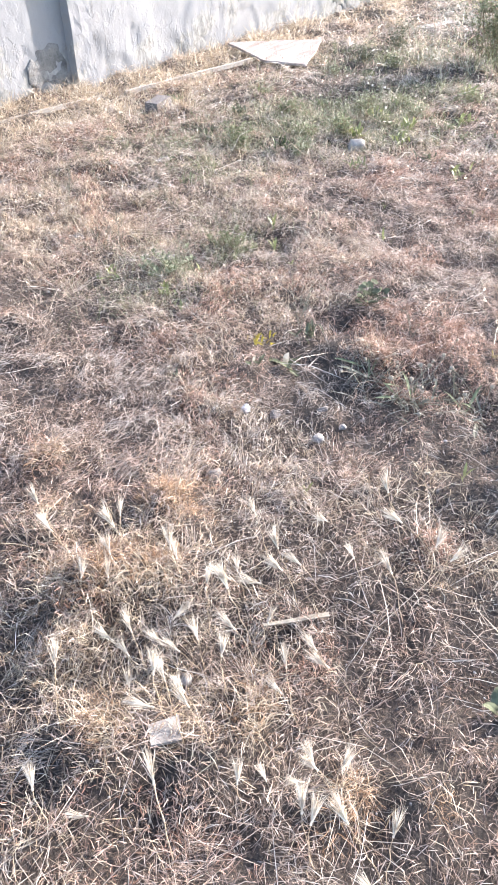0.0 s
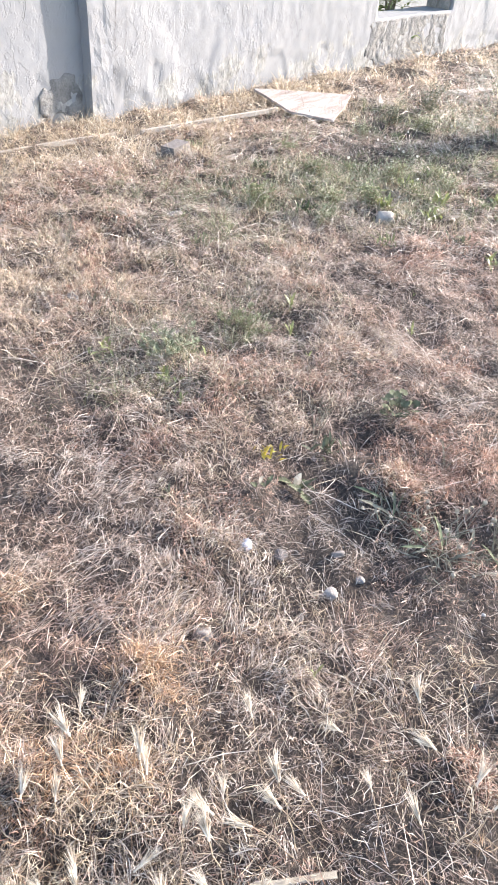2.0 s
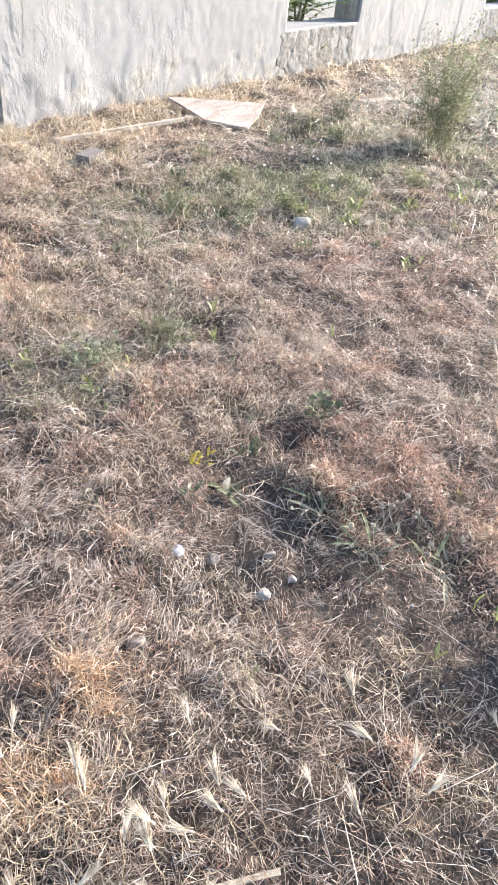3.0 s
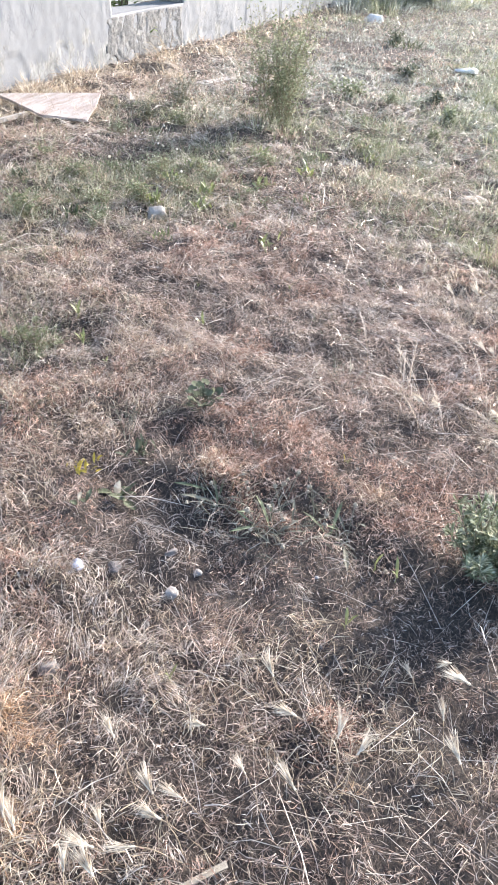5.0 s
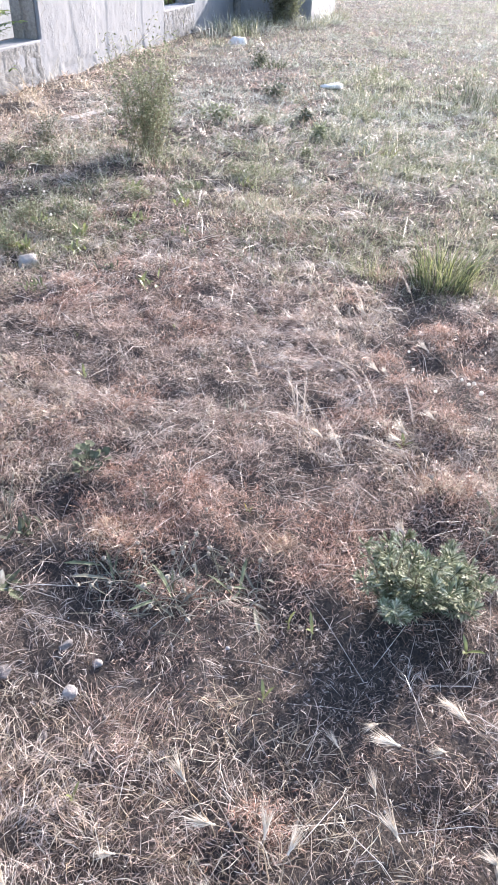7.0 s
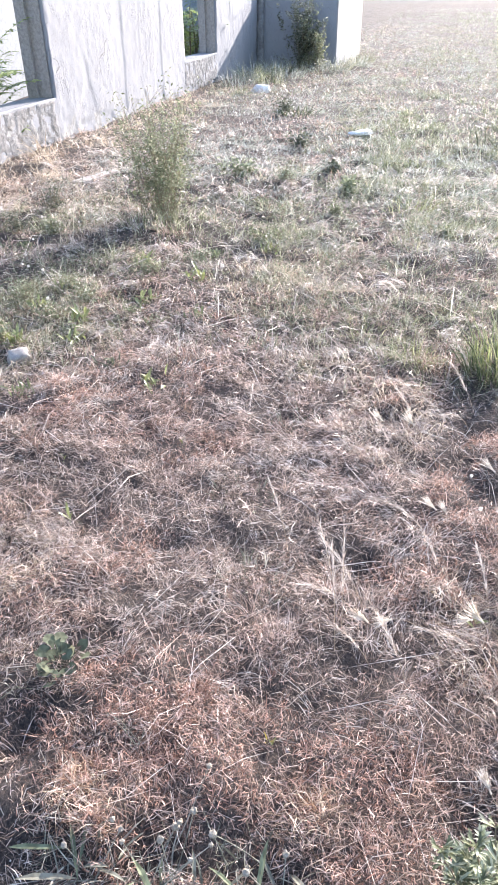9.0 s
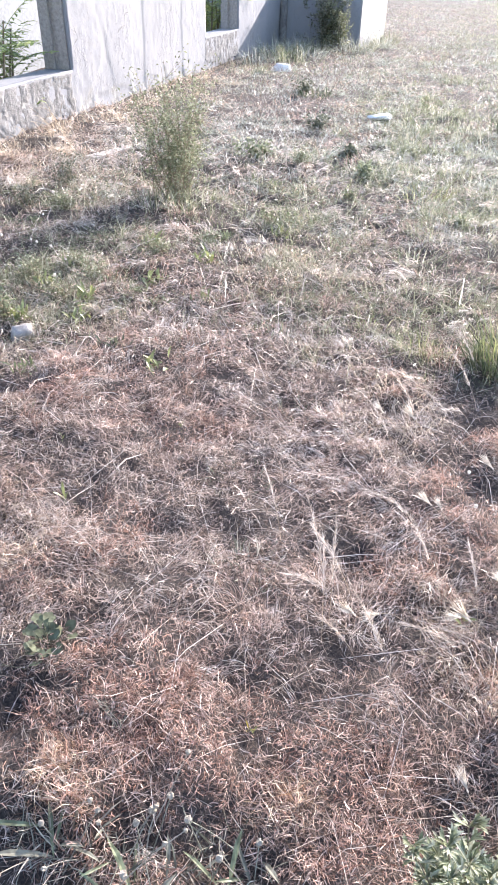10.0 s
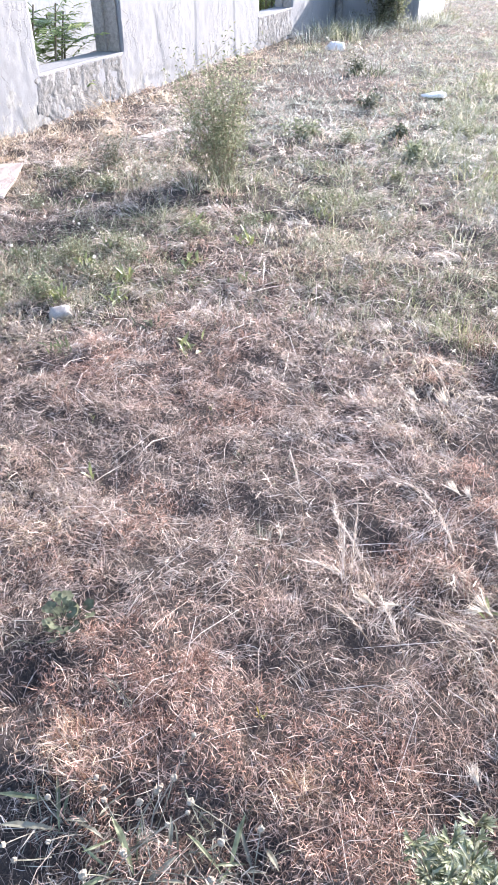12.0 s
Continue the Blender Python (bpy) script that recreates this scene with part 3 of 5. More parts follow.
def bared(x0, x1, z0, z1, seed, keep):
    """A patch where the plaster has fallen off: rough grey cement with a ragged edge, lying on the wall's coat."""
    xs, zs = np.arange(x0, x1, 0.0125), np.arange(z0, z1, 0.0125)
    X, Z = np.meshgrid(xs, zs, indexing="ij")
    u, w = (X - x0) / (x1 - x0), (Z - z0) / (z1 - z0)
    edge = np.minimum(np.minimum(u, 1 - u) * (x1 - x0), w * (z1 - z0)) / 0.16
    if not keep:
        edge = np.minimum(edge, (1 - w) * (z1 - z0) / 0.16)
    front = coat(X, Z)
    show = np.clip(edge, 0, 1) + 0.9 * (field(X, Z, 0.13, (seed + 1) % 6) - 0.5) + 0.5 * (field(X, Z, 0.05, seed % 6) - 0.5) - (0.30 if keep else 0.45)
    # the patch dips under the coat along its edge
    Y = front + 0.010 - np.clip(show * 0.05, -0.012, 0.004) - np.clip(show * 4, 0, 1) * (0.009 * (field(X, Z, 0.026, 2) - 0.5) + 0.009 * (field(X + 0.1 * field(X, Z, 0.2, 4), Z * 0.9, 0.07, 1) - 0.5) - 0.02 * np.clip(field(X, Z, 0.12, 3) - 0.62, 0, 1))
    ids = np.arange(X.size).reshape(X.shape)
    q = np.stack([ids[:-1, :-1], ids[1:, :-1], ids[1:, 1:], ids[:-1, 1:]], 2)
    show = show[:-1, :-1] > -0.15
    ob = part("bared_cement", mesh_of("bared_cement", np.stack([X, Y, Z], 2), q[show]), M_CONCRETE, wall, "rough grey cement where plaster has fallen off")
    t = ob.modifiers.new("thickness", "SOLIDIFY")
    t.thickness, t.offset = 0.02, 0.0


for k, args in enumerate(((5.95, 7.62, 0.0, 0.455, True), (11.6, 13.25, 0.0, 0.455, True), (1.9, 2.3, 0.0, 0.42, False))):
    bared(*args[:4], k, args[4])

crack(2.62, 0.45, 1.5, 0.006, 1)
crack(2.72, 0.12, 0.75, 0.003, 2)
rnd = random.Random(12)
for k in range(34):
    x = rnd.uniform(2.9, 5.9) if k < 12 else rnd.uniform(7.9, 11.5)
    z = rnd.uniform(0.1, 0.7)
    crack(x, z, z + rnd.uniform(0.25, 0.8), rnd.uniform(0.0012, 0.003), 20 + k)


# ---- grass ----
def reach(x, y):
    """How far a place lies from the walked strip."""
    return np.hypot(np.asarray(x) + 0.5, (np.asarray(y) + 0.5))


def in_view(x, y):
    """The strip of ground along the walk: 1 inside, thinning out past its edges."""
    a = np.clip((2.9 + 1.8 * x - y) / 0.5, 0, 1)
    b = np.clip((y + 1.6 + 0.03 * x) / 0.25, 0, 1)
    c = np.clip((x + 1.9) / 0.2, 0, 1)
    return a * b * c


def thinning(x, y, near):
    r = np.maximum(reach(x, y), 1.0)
    return near * np.minimum(0.82, (2.4 / r) ** 1.9) * (0.006 + 0.994 * in_view(x, y))


def bare(x, y):
    """Patches where soil shows, some of them standing in for shadows: 1 bare, 0 covered."""
    b = 0.55 * spot(x, y, 0.14, 0.05, 0.3, 0.2)
    for cx, cy, rx, ry in ((0.14, -0.46, 0.2, 0.14), (-0.05, -0.78, 0.14, 0.09), (2.62, -0.66, 0.24, 0.14), (1.78, -0.93, 0.2, 0.06), (2.07, -0.83, 0.12, 0.06), (0.27, 0.36, 0.1, 0.07), (0.66, 0.34, 0.16, 0.09), (0.12, 0.43, 0.09, 0.06), (0.0, 1.25, 0.22, 0.1), (-0.12, 0.77, 0.12, 0.06), (0.0, 1.62, 0.2, 0.1),
                           (-1.26, -0.38, 0.12, 0.06), (-1.34, -0.22, 0.1, 0.05), (-0.77, -0.78, 0.09, 0.05), (-0.54, -0.86, 0.1, 0.06), (0.89, -0.28, 0.09, 0.05), (2.64, -0.68, 0.24, 0.11), (2.14, -0.62, 0.14, 0.07)):
        b = b + 0.9 * spot(x, y, cx, cy, rx, ry)
    return np.clip(b + 1.5 * np.clip(field(x, y, 0.3, 3) - 0.62, 0, 1), 0, 0.92)


def gold_zone(x, y):
    z = 0.9 * spot(x, y, -0.95, -0.08, 0.36, 0.42)
    for cx, cy, rx, ry in ORANGE:
        z = z + 0.8 * spot(x, y, cx, cy, rx, ry)
    return np.clip(z + 0.9 * np.exp(-((y - 3.75) / 0.55) ** 2) * np.clip((7.5 - x) / 3, 0.3, 1) + 0.35 * (field(x, y, 0.5, 4) > 0.7) * np.clip(5 - x, 0, 1) + 0.8 * spot(x, y, 0.6, 1.9, 0.5, 0.4), 0, 1.1)


def green_zone(x, y):
    return np.clip(1.2 * spot(x, y, 3.3, 2.3, 1.6, 0.6) + 0.8 * spot(x, y, 2.9, 1.5, 0.5, 0.25) + 0.95 * np.clip((x - 2.5) / 1.7, 0, 1) * np.clip((1.7 - y) / 1.3, 0, 1) + 0.5 * spot(x, y, 0.7, 1.2, 0.5, 0.3) + 0.35 * np.clip((x - 9) / 3, 0, 1) - 0.9 * shadow_strip(x, y), 0, 1) * (0.35 + 0.65 * (field(x, y, 0.4, 5) > 0.4))


def shadow_strip(x, y):
    """Low dry ground thinned along the bush's shadow to darken it, towards the boards: 1 inside."""
    return np.clip(1.2 * (spot(x, y, 4.75, 1.9, 0.3, 0.15) + spot(x, y, 4.35, 2.02, 0.35, 0.15) + spot(x, y, 3.9, 2.18, 0.35, 0.15) + spot(x, y, 3.5, 2.33, 0.3, 0.14)), 0, 1)


def rust_zone(x, y):
    z = 0.45 * (field(x, y, 0.3, 0) > 0.7) * np.exp(-((x - 1.0) / 2.4) ** 2)
    for cx, cy, rx, ry in RUSTY:
        z = z + spot(x, y, cx, cy, rx, ry)
    return np.clip(z, 0, 1)


def open_green(x, y):
    """Open ground where grey-green grass takes over from straw: 0 to 1."""
    return np.clip((x - 2.7) / 1.5, 0, 1) * np.clip((1.4 - y) / 1.0, 0, 1)


def brown_shade(x, y):
    """Where short, broken brown straw also stands in for the leafy weed's shade."""
    return np.clip(1.2 * spot(x, y, 0.12, -0.65, 0.55, 0.42) + spot(x, y, -0.25, -0.92, 0.35, 0.2), 0, 1)


def clumps(x, y, k=0):
    """Close tufts and gaps a few centimetres wide, wider out in the open."""
    w = np.clip((reach(x, y) - 2.5) / 3.5, 0, 1)
    c = np.clip(((1 - w) * field(x, y, 0.055, k) + w * (0.55 * field(x, y, 0.33, k) + 0.45 * field(x, y, 0.9, k)) - 0.32) / 0.36, 0, 1)
    return 0.07 + 1.35 * c


# matted dead stalks: long curled ones near the walk, simpler ones further off
def mat_of(x, y):
    n = len(x)
    far = np.maximum(1.0, reach(x, y) / 2.2)
    z = lift(x, y) + 0.003 + rng.random(n) ** 1.3 * 0.030 * np.minimum(1.2, clumps(x, y, 2))
    main = 9.4 * field(x, y, 0.3, 1)
    az = np.where(rng.random(n) < 0.5, main + rng.normal(0, 0.5, n), rng.uniform(0, 6.283, n))
    length = np.exp(rng.normal(-3.3, 0.45, n)) * np.minimum(far, 3.0) ** 0.5 * (1 - 0.5 * brown_shade(x, y))
    width = rng.uniform(0.0006, 0.0013, n) * np.where(rng.random(n) < 0.16, 1.9, 1.0) * np.minimum(far ** 0.85, 3.6)
    return np.stack([x, y, z], 1), az, rng.normal(0.15, 0.35, n), length, width, rng.normal(0.1, 0.25, n)


x, y = scatter(-6, 30, -8, 4.2, lambda x, y: thinning(x, y, 10500) * (1 - bare(x, y)) * (1 - 0.6 * brown_shade(x, y)) * (1 - 0.45 * open_green(x, y)) * (1 + 0.7 * spot(x, y, 1.8, 0.5, 1.0, 0.9) + 0.6 * spot(x, y, -0.25, 0.45, 0.5, 0.4)) * clumps(x, y, 2) * (0.35 + 0.7 * field(x, y, 0.3, 1) + 0.5 * field(x, y, 0.9, 3)), 0.04)
near = reach(x, y) < 2.7
for some, label in ((near, "matted pale straw of dead grass lying on the soil"), (~near, "matted pale straw of dead grass lying further off")):
    pos, az, el, length, width, droop = mat_of(x[some], y[some])
    stuff("dead_grass", mesh_of("dead_grass", *ribbons(pos, az, el, length, width, droop, arch=rng.normal(0, 0.45, len(pos)))), M_STRAW, label, "dead grass")

# bent dry blades standing out of the mat
x, y = scatter(-6, 30, -8, 4.2, lambda x, y: thinning(x, y, 3600) * (1 - bare(x, y)) * (1 - 0.5 * brown_shade(x, y)) * clumps(x, y, 4) * (0.5 + 0.9 * field(x, y, 0.7, 5)) * (1 - 0.5 * shadow_strip(x, y)) * (1 - 0.4 * open_green(x, y)), 0.04)
n = len(x)
far = np.maximum(1.0, reach(x, y) / 2.2)
v, q, t3 = ribbons(np.stack([x, y, lift(x, y)], 1), rng.uniform(0, 6.283, n), rng.uniform(-0.1, 1.3, n), rng.uniform(0.02, 0.075, n) * np.minimum(far, 3.0) ** 0.5, rng.uniform(0.0010, 0.0020, n) * np.minimum(far ** 0.85, 3.6), rng.uniform(-0.3, 1.5, n), arch=rng.normal(0, 0.5, n))
stuff("dry_grass", mesh_of("dry_grass", v, q, t3), M_STRAW, "short bent blades of dry pinkish straw", "dry grass")

# chaff: crumbled leaf sheaths and broken bits of straw
x, y = scatter(-1.9, 4.5, -1.7, 3.4, lambda x, y: thinning(x, y, 13500) * (1 - 0.5 * bare(x, y)) * clumps(x, y, 5) * (0.5 + 0.9 * field(x, y, 0.24, 3)), 0.04)
n = len(x)
far = np.maximum(1.0, reach(x, y) / 2.2)
v, q, t3 = ribbons(np.stack([x, y, lift(x, y) + 0.002 + 0.026 * rng.random(n) ** 1.4 * clumps(x, y, 2)], 1), rng.uniform(0, 6.283, n), rng.normal(0.25, 0.5, n), np.exp(rng.normal(-4.05, 0.4, n)) * far ** 0.4, rng.uniform(0.0009, 0.0021, n) * far ** 0.8, rng.normal(0.3, 0.7, n), arch=rng.normal(0, 0.7, n))
stuff("chaff", mesh_of("chaff", v, q, t3), M_CHAFF, "crumbled chaff and short broken bits of straw", "dead grass")

# brown litter on the soil, dark in colour to deepen shaded gaps
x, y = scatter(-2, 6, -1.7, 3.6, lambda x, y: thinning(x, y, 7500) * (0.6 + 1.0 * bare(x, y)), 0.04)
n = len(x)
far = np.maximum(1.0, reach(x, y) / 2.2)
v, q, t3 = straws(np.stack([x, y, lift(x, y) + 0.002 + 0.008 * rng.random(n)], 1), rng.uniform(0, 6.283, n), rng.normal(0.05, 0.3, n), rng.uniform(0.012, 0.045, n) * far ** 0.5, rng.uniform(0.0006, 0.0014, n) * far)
stuff("brown_litter", mesh_of("brown_litter", v, q, t3), M_LITTER, "short brown straw lying on the soil, darkened for shade", "dead grass")

# tufts of curled dry straw with gaps between them
x, y = scatter(-1.9, 5.0, -1.7, 3.6, lambda x, y: np.minimum(95, 95 * (2.4 / np.maximum(reach(x, y), 1)) ** 1.2) * in_view(x, y) * (1 - bare(x, y)) * np.clip((field(x, y, 0.24, 4) - 0.36) * 3.4, 0.04, 1.5) * (1 - 0.75 * brown_shade(x, y)), 0.04)
stuff("straw_tufts", mesh_of("straw_tufts", *tufted(x, y, 28, 0.024, 0.062, 0.0014, (0.0, 1.2), 0.35)), M_STRAW, "curled tufts of dry pinkish straw", "dry grass")

# combed wisps: hair-thin bleached grass lying over in one direction
def wisps(x, y, per, length, width):
    n0 = len(x)
    way = 6.283 * 1.5 * field(x, y, 0.6, 2) + rng.normal(0, 0.6, n0)
    size = np.exp(rng.normal(0, 0.3, n0))
    i = np.repeat(np.arange(n0), rng.poisson(per, n0))
    n = len(i)
    px, py = x[i] + rng.normal(0, 0.018, n) * size[i], y[i] + rng.normal(0, 0.018, n) * size[i]
    far = np.maximum(1.0, reach(px, py) / 2.2)
    bend = rng.normal(0, 0.5, n0)[i]
    return curls(np.stack([px, py, lift(px, py)], 1), way[i] + rng.normal(0, 0.28, n), rng.uniform(0.25, 0.95, n), length * size[i] * rng.uniform(0.5, 1.0, n) * far ** 0.4, width * rng.uniform(0.6, 1.3, n) * far, rng.uniform(0.6, 1.9, n), bend + rng.normal(0, 0.3, n))


x, y = scatter(-1.9, 7.0, -1.7, 3.6, lambda x, y: np.minimum(85, 85 * (2.4 / np.maximum(reach(x, y), 1)) ** 1.1) * (1 + 1.8 * spot(x, y, 1.85, 0.45, 1.0, 0.9) + 1.2 * spot(x, y, -0.25, 0.45, 0.5, 0.4)) * in_view(x, y) * (1 - 0.6 * spot(x, y, 1.9, -0.8, 0.5, 0.25)) * (1 - bare(x, y)) * (1 - 0.8 * rust_zone(x, y)) * (1 - 0.85 * brown_shade(x, y)) * np.clip((field(x, y, 0.35, 5) - 0.22) * 2.6, 0.05, 1.4), 0.04)
stuff("combed_grass", mesh_of("combed_grass", *wisps(x, y, 22, 0.085, 0.0013)), M_BLEACH, "hair-thin bleached grass lying combed over the soil", "dead grass")

# coarser dry grass round about, off the walked strip
x, y = scatter(-8, 22, -9, 4.1, lambda x, y: 260 * (1 - in_view(x, y)) * np.exp(-(reach(x, y) / 8.0) ** 2) * clumps(x, y, 4) + 25 * (1 - in_view(x, y)), 0.08)
n = len(x)
v, q, t3 = ribbons(np.stack([x, y, lift(x, y)], 1), rng.uniform(0, 6.283, n), rng.uniform(0.05, 1.2, n), rng.uniform(0.08, 0.22, n), rng.uniform(0.004, 0.010, n), rng.uniform(0.0, 1.4, n), arch=rng.normal(0, 0.6, n))
stuff("coarse_grass", mesh_of("coarse_grass", v, q, t3), M_STRAW, "coarse pale dead grass round about", "dead grass")

# golden stands by the wall and in tufts
x, y = scatter(-6, 24, -3, 4.18, lambda x, y: thinning(x, y, 17000) * gold_zone(x, y) * clumps(x, y, 0), 0.04)
n = len(x)
far = np.maximum(1.0, reach(x, y) / 2.2)
tall = 1 + 0.25 * np.exp(-((y - 4.0) / 0.5) ** 2)
v, q, t3 = ribbons(np.stack([x, y, lift(x, y)], 1), rng.uniform(0, 6.283, n), rng.uniform(0.1, 1.25, n), rng.uniform(0.03, 0.10, n) * tall * np.minimum(far, 2.0) ** 0.5, rng.uniform(0.0010, 0.0020, n) * np.minimum(far ** 0.75, 3.6), rng.uniform(0.0, 1.7, n), arch=rng.normal(0, 0.4, n))
stuff("golden_grass", mesh_of("golden_grass", v, q, t3), M_GOLD, "taller golden dry grass along the wall and in tufts", "dry grass")

# leaning golden tufts by the wall and over the boards
x, y = scatter(-1.0, 15.0, 2.9, 4.15, lambda x, y: 34 * np.clip((y - 2.7) / 0.8, 0, 1) * np.exp(-np.maximum(0, x - 3) / 2.5) + 45 * spot(x, y, 4.1, 3.45, 0.5, 0.4) + 45 * np.exp(-((y - 3.88 + 0.115 * (x - 1.0)) / 0.12) ** 2) * np.clip(4 - x, 0, 1), 0.06)
stuff("golden_tufts", mesh_of("golden_tufts", *tufted(x, y, 40, 0.05, 0.15, 0.0009, (0.2, 1.8), 0.5)), M_GOLD, "soft leaning tufts of pale golden grass", "dry grass")

# orange tufts of crumpled clover close to the walk
def amber_zone(x, y):
    z = 0.0
    for cx, cy, rx, ry in ORANGE:
        z = z + spot(x, y, cx, cy, rx, ry)
    return np.clip(z - 0.12, 0, 1)


x, y = scatter(-1.9, 1.6, -1.6, 1.2, lambda x, y: 1150 * amber_zone(x, y) * np.clip((field(x, y, 0.09, 1) - 0.2) * 2.2, 0.1, 1.4), 0.03)
stuff("amber_tufts", mesh_of("amber_tufts", *tufted(x, y, 26, 0.018, 0.052, 0.0013, (0.1, 2.2), 0.8, 0.01)), M_AMBER, "crumpled orange tufts of dry clover and straw", "dry plants")

# curled rusty remains of clover
x, y = scatter(-1.5, 9, -1.6, 4.0, lambda x, y: thinning(x, y, 13000) * rust_zone(x, y) * clumps(x, y, 3), 0.04)
n = len(x)
far = np.maximum(1.0, reach(x, y) / 2.2)
v, q, t3 = ribbons(np.stack([x, y, lift(x, y) + rng.random(n) * 0.05 * clumps(x, y, 3)], 1), rng.uniform(0, 6.283, n), rng.uniform(-0.3, 1.3, n), rng.uniform(0.012, 0.042, n) * far ** 0.4, rng.uniform(0.0012, 0.0026, n) * np.minimum(far ** 0.85, 3.6), rng.uniform(-0.5, 2.2, n), arch=rng.normal(0, 1.0, n))
stuff("rusty_clover", mesh_of("rusty_clover", v, q, t3), M_RUST, "low curled cushions of rusty dried clover", "dry plants")

# short broken brown tufts, their colour partly painting the shade by the leafy weed
x, y = scatter(-0.9, 1.3, -1.6, 1.0, lambda x, y: 330 * brown_shade(x, y) * (1 - 0.7 * bare(x, y)) * np.clip((field(x, y, 0.13, 1) - 0.25) * 2.4, 0.05, 1.4), 0.04)
stuff("broken_tufts", mesh_of("broken_tufts", *tufted(x, y, 26, 0.02, 0.03, 0.0016, (0.1, 1.8), 0.7)), M_BROKEN, "short broken brown tufts of dead grass, browned for shade", "dead grass")

# fluffy tufts on the clover cushions
x, y = scatter(-1.5, 5, -1.6, 3.6, lambda x, y: np.minimum(330, 330 * (2.4 / np.maximum(reach(x, y), 1)) ** 1.3) * np.clip(rust_zone(x, y) - 0.12, 0, 1), 0.04)
stuff("rusty_tufts", mesh_of("rusty_tufts", *tufted(x, y, 34, 0.022, 0.042, 0.0013, (0.2, 2.8), 1.1, 0.022)), M_RUST, "fluffy pinkish rusty tufts of dried clover", "dry plants")

# thin half-green grass
x, y = scatter(-3, 40, -10, 4.18, lambda x, y: (thinning(x, y, 17500) + 20) * green_zone(x, y) * clumps(x, y, 1), 0.05)
n = len(x)
far = np.maximum(1.0, reach(x, y) / 2.6)
v, q, t3 = ribbons(np.stack([x, y, lift(x, y)], 1), rng.uniform(0, 6.283, n), rng.uniform(0.1, 1.5, n), rng.uniform(0.03, 0.11, n) * np.where(rng.random(n) < 0.1, 2.3, 1.0) * np.minimum(far, 2.0) ** 0.4, rng.uniform(0.0008, 0.0015, n) * np.minimum(far ** 0.9, 3.2), rng.uniform(0.0, 1.2, n), arch=rng.normal(0, 0.4, n))
stuff("green_grass", mesh_of("green_grass", v, q, t3), M_GREEN, "thin half-dry grey-green grass in patches", "grass")

# mixed green tufts
x, y = scatter(0, 12, -1.5, 3.6, lambda x, y: np.minimum(36, 36 * (4.0 / np.maximum(reach(x, y), 1))) * green_zone(x, y) * np.clip((field(x, y, 0.3, 2) - 0.3) * 3, 0.1, 1.4), 0.06)
stuff("green_tufts", mesh_of("green_tufts", *tufted(x, y, 34, 0.035, 0.14, 0.0012, (0.1, 1.5), 0.5)), M_GREEN, "uneven grey-green tufts among dry grass", "grass")
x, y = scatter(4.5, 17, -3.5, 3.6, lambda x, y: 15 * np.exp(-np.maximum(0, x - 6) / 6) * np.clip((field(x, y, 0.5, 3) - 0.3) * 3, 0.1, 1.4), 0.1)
stuff("pale_tufts", mesh_of("pale_tufts", *tufted(x, y, 26, 0.05, 0.15, 0.0009, (0.1, 1.7), 0.5)), M_PALE, "uneven pale tufts of grass in the open, haze in their colour", "grass")

# pale grey-green grass out in the open, distant haze mixed into its colour
x, y = scatter(3.5, 45, -9, 4.1, lambda x, y: (thinning(x, y, 16500) + 8) * np.clip((x - 4.0) / 3.0, 0, 1) * np.clip((3.6 - y) / 1.2, 0.15, 1) * clumps(x, y, 5) * (1 - 0.85 * shadow_strip(x, y)), 0.06)
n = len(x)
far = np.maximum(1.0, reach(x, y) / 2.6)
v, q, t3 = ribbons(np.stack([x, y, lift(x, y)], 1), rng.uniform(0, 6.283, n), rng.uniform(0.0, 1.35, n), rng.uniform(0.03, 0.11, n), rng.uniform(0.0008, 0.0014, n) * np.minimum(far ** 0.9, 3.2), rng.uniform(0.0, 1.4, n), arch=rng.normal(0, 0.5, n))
stuff("pale_grass", mesh_of("pale_grass", v, q, t3), M_PALE, "pale grey-green grass in the open, haze in its colour", "grass")

# long thin stalks leaning over the mat
x, y = scatter(-1.8, 7, -1.6, 4.0, lambda x, y: thinning(x, y, 110) * (0.3 + 1.4 * (field(x, y, 0.5, 1) > 0.5)))
n = len(x)
far = np.maximum(1.0, reach(x, y) / 2.2)
v, q, t3 = ribbons(np.stack([x, y, lift(x, y) + 0.01], 1), rng.uniform(0, 6.283, n), rng.uniform(0.02, 0.5, n), rng.uniform(0.10, 0.32, n), rng.uniform(0.0010, 0.0018, n) * far, rng.uniform(0.1, 0.6, n), arch=rng.normal(0, 0.35, n))
stuff("fallen_straw", mesh_of("fallen_straw", v, q, t3), M_BLEACH, "long thin bleached stalks leaning over the straw", "dry stalks")

# long dry stalks lying over the open grass
x, y = scatter(3.4, 7.5, -1.2, 2.6, lambda x, y: 4.0 + 9 * spot(x, y, 5.2, 1.2, 0.8, 0.5) + 34 * spot(x, y, 3.6, 2.15, 0.5, 0.22), 0.1)
n = len(x)
v, q, t3 = ribbons(np.stack([x, y, lift(x, y) + 0.03], 1), rng.normal(-0.6, 0.9, n), rng.uniform(0.1, 0.6, n), rng.uniform(0.2, 0.6, n), rng.uniform(0.0018, 0.003, n), rng.uniform(0.2, 0.7, n), arch=rng.normal(0, 0.3, n))
stuff("long_stalks", mesh_of("long_stalks", v, q, t3), M_BLEACH, "long thin dry stalks leaning over thin grass", "dry stalks")

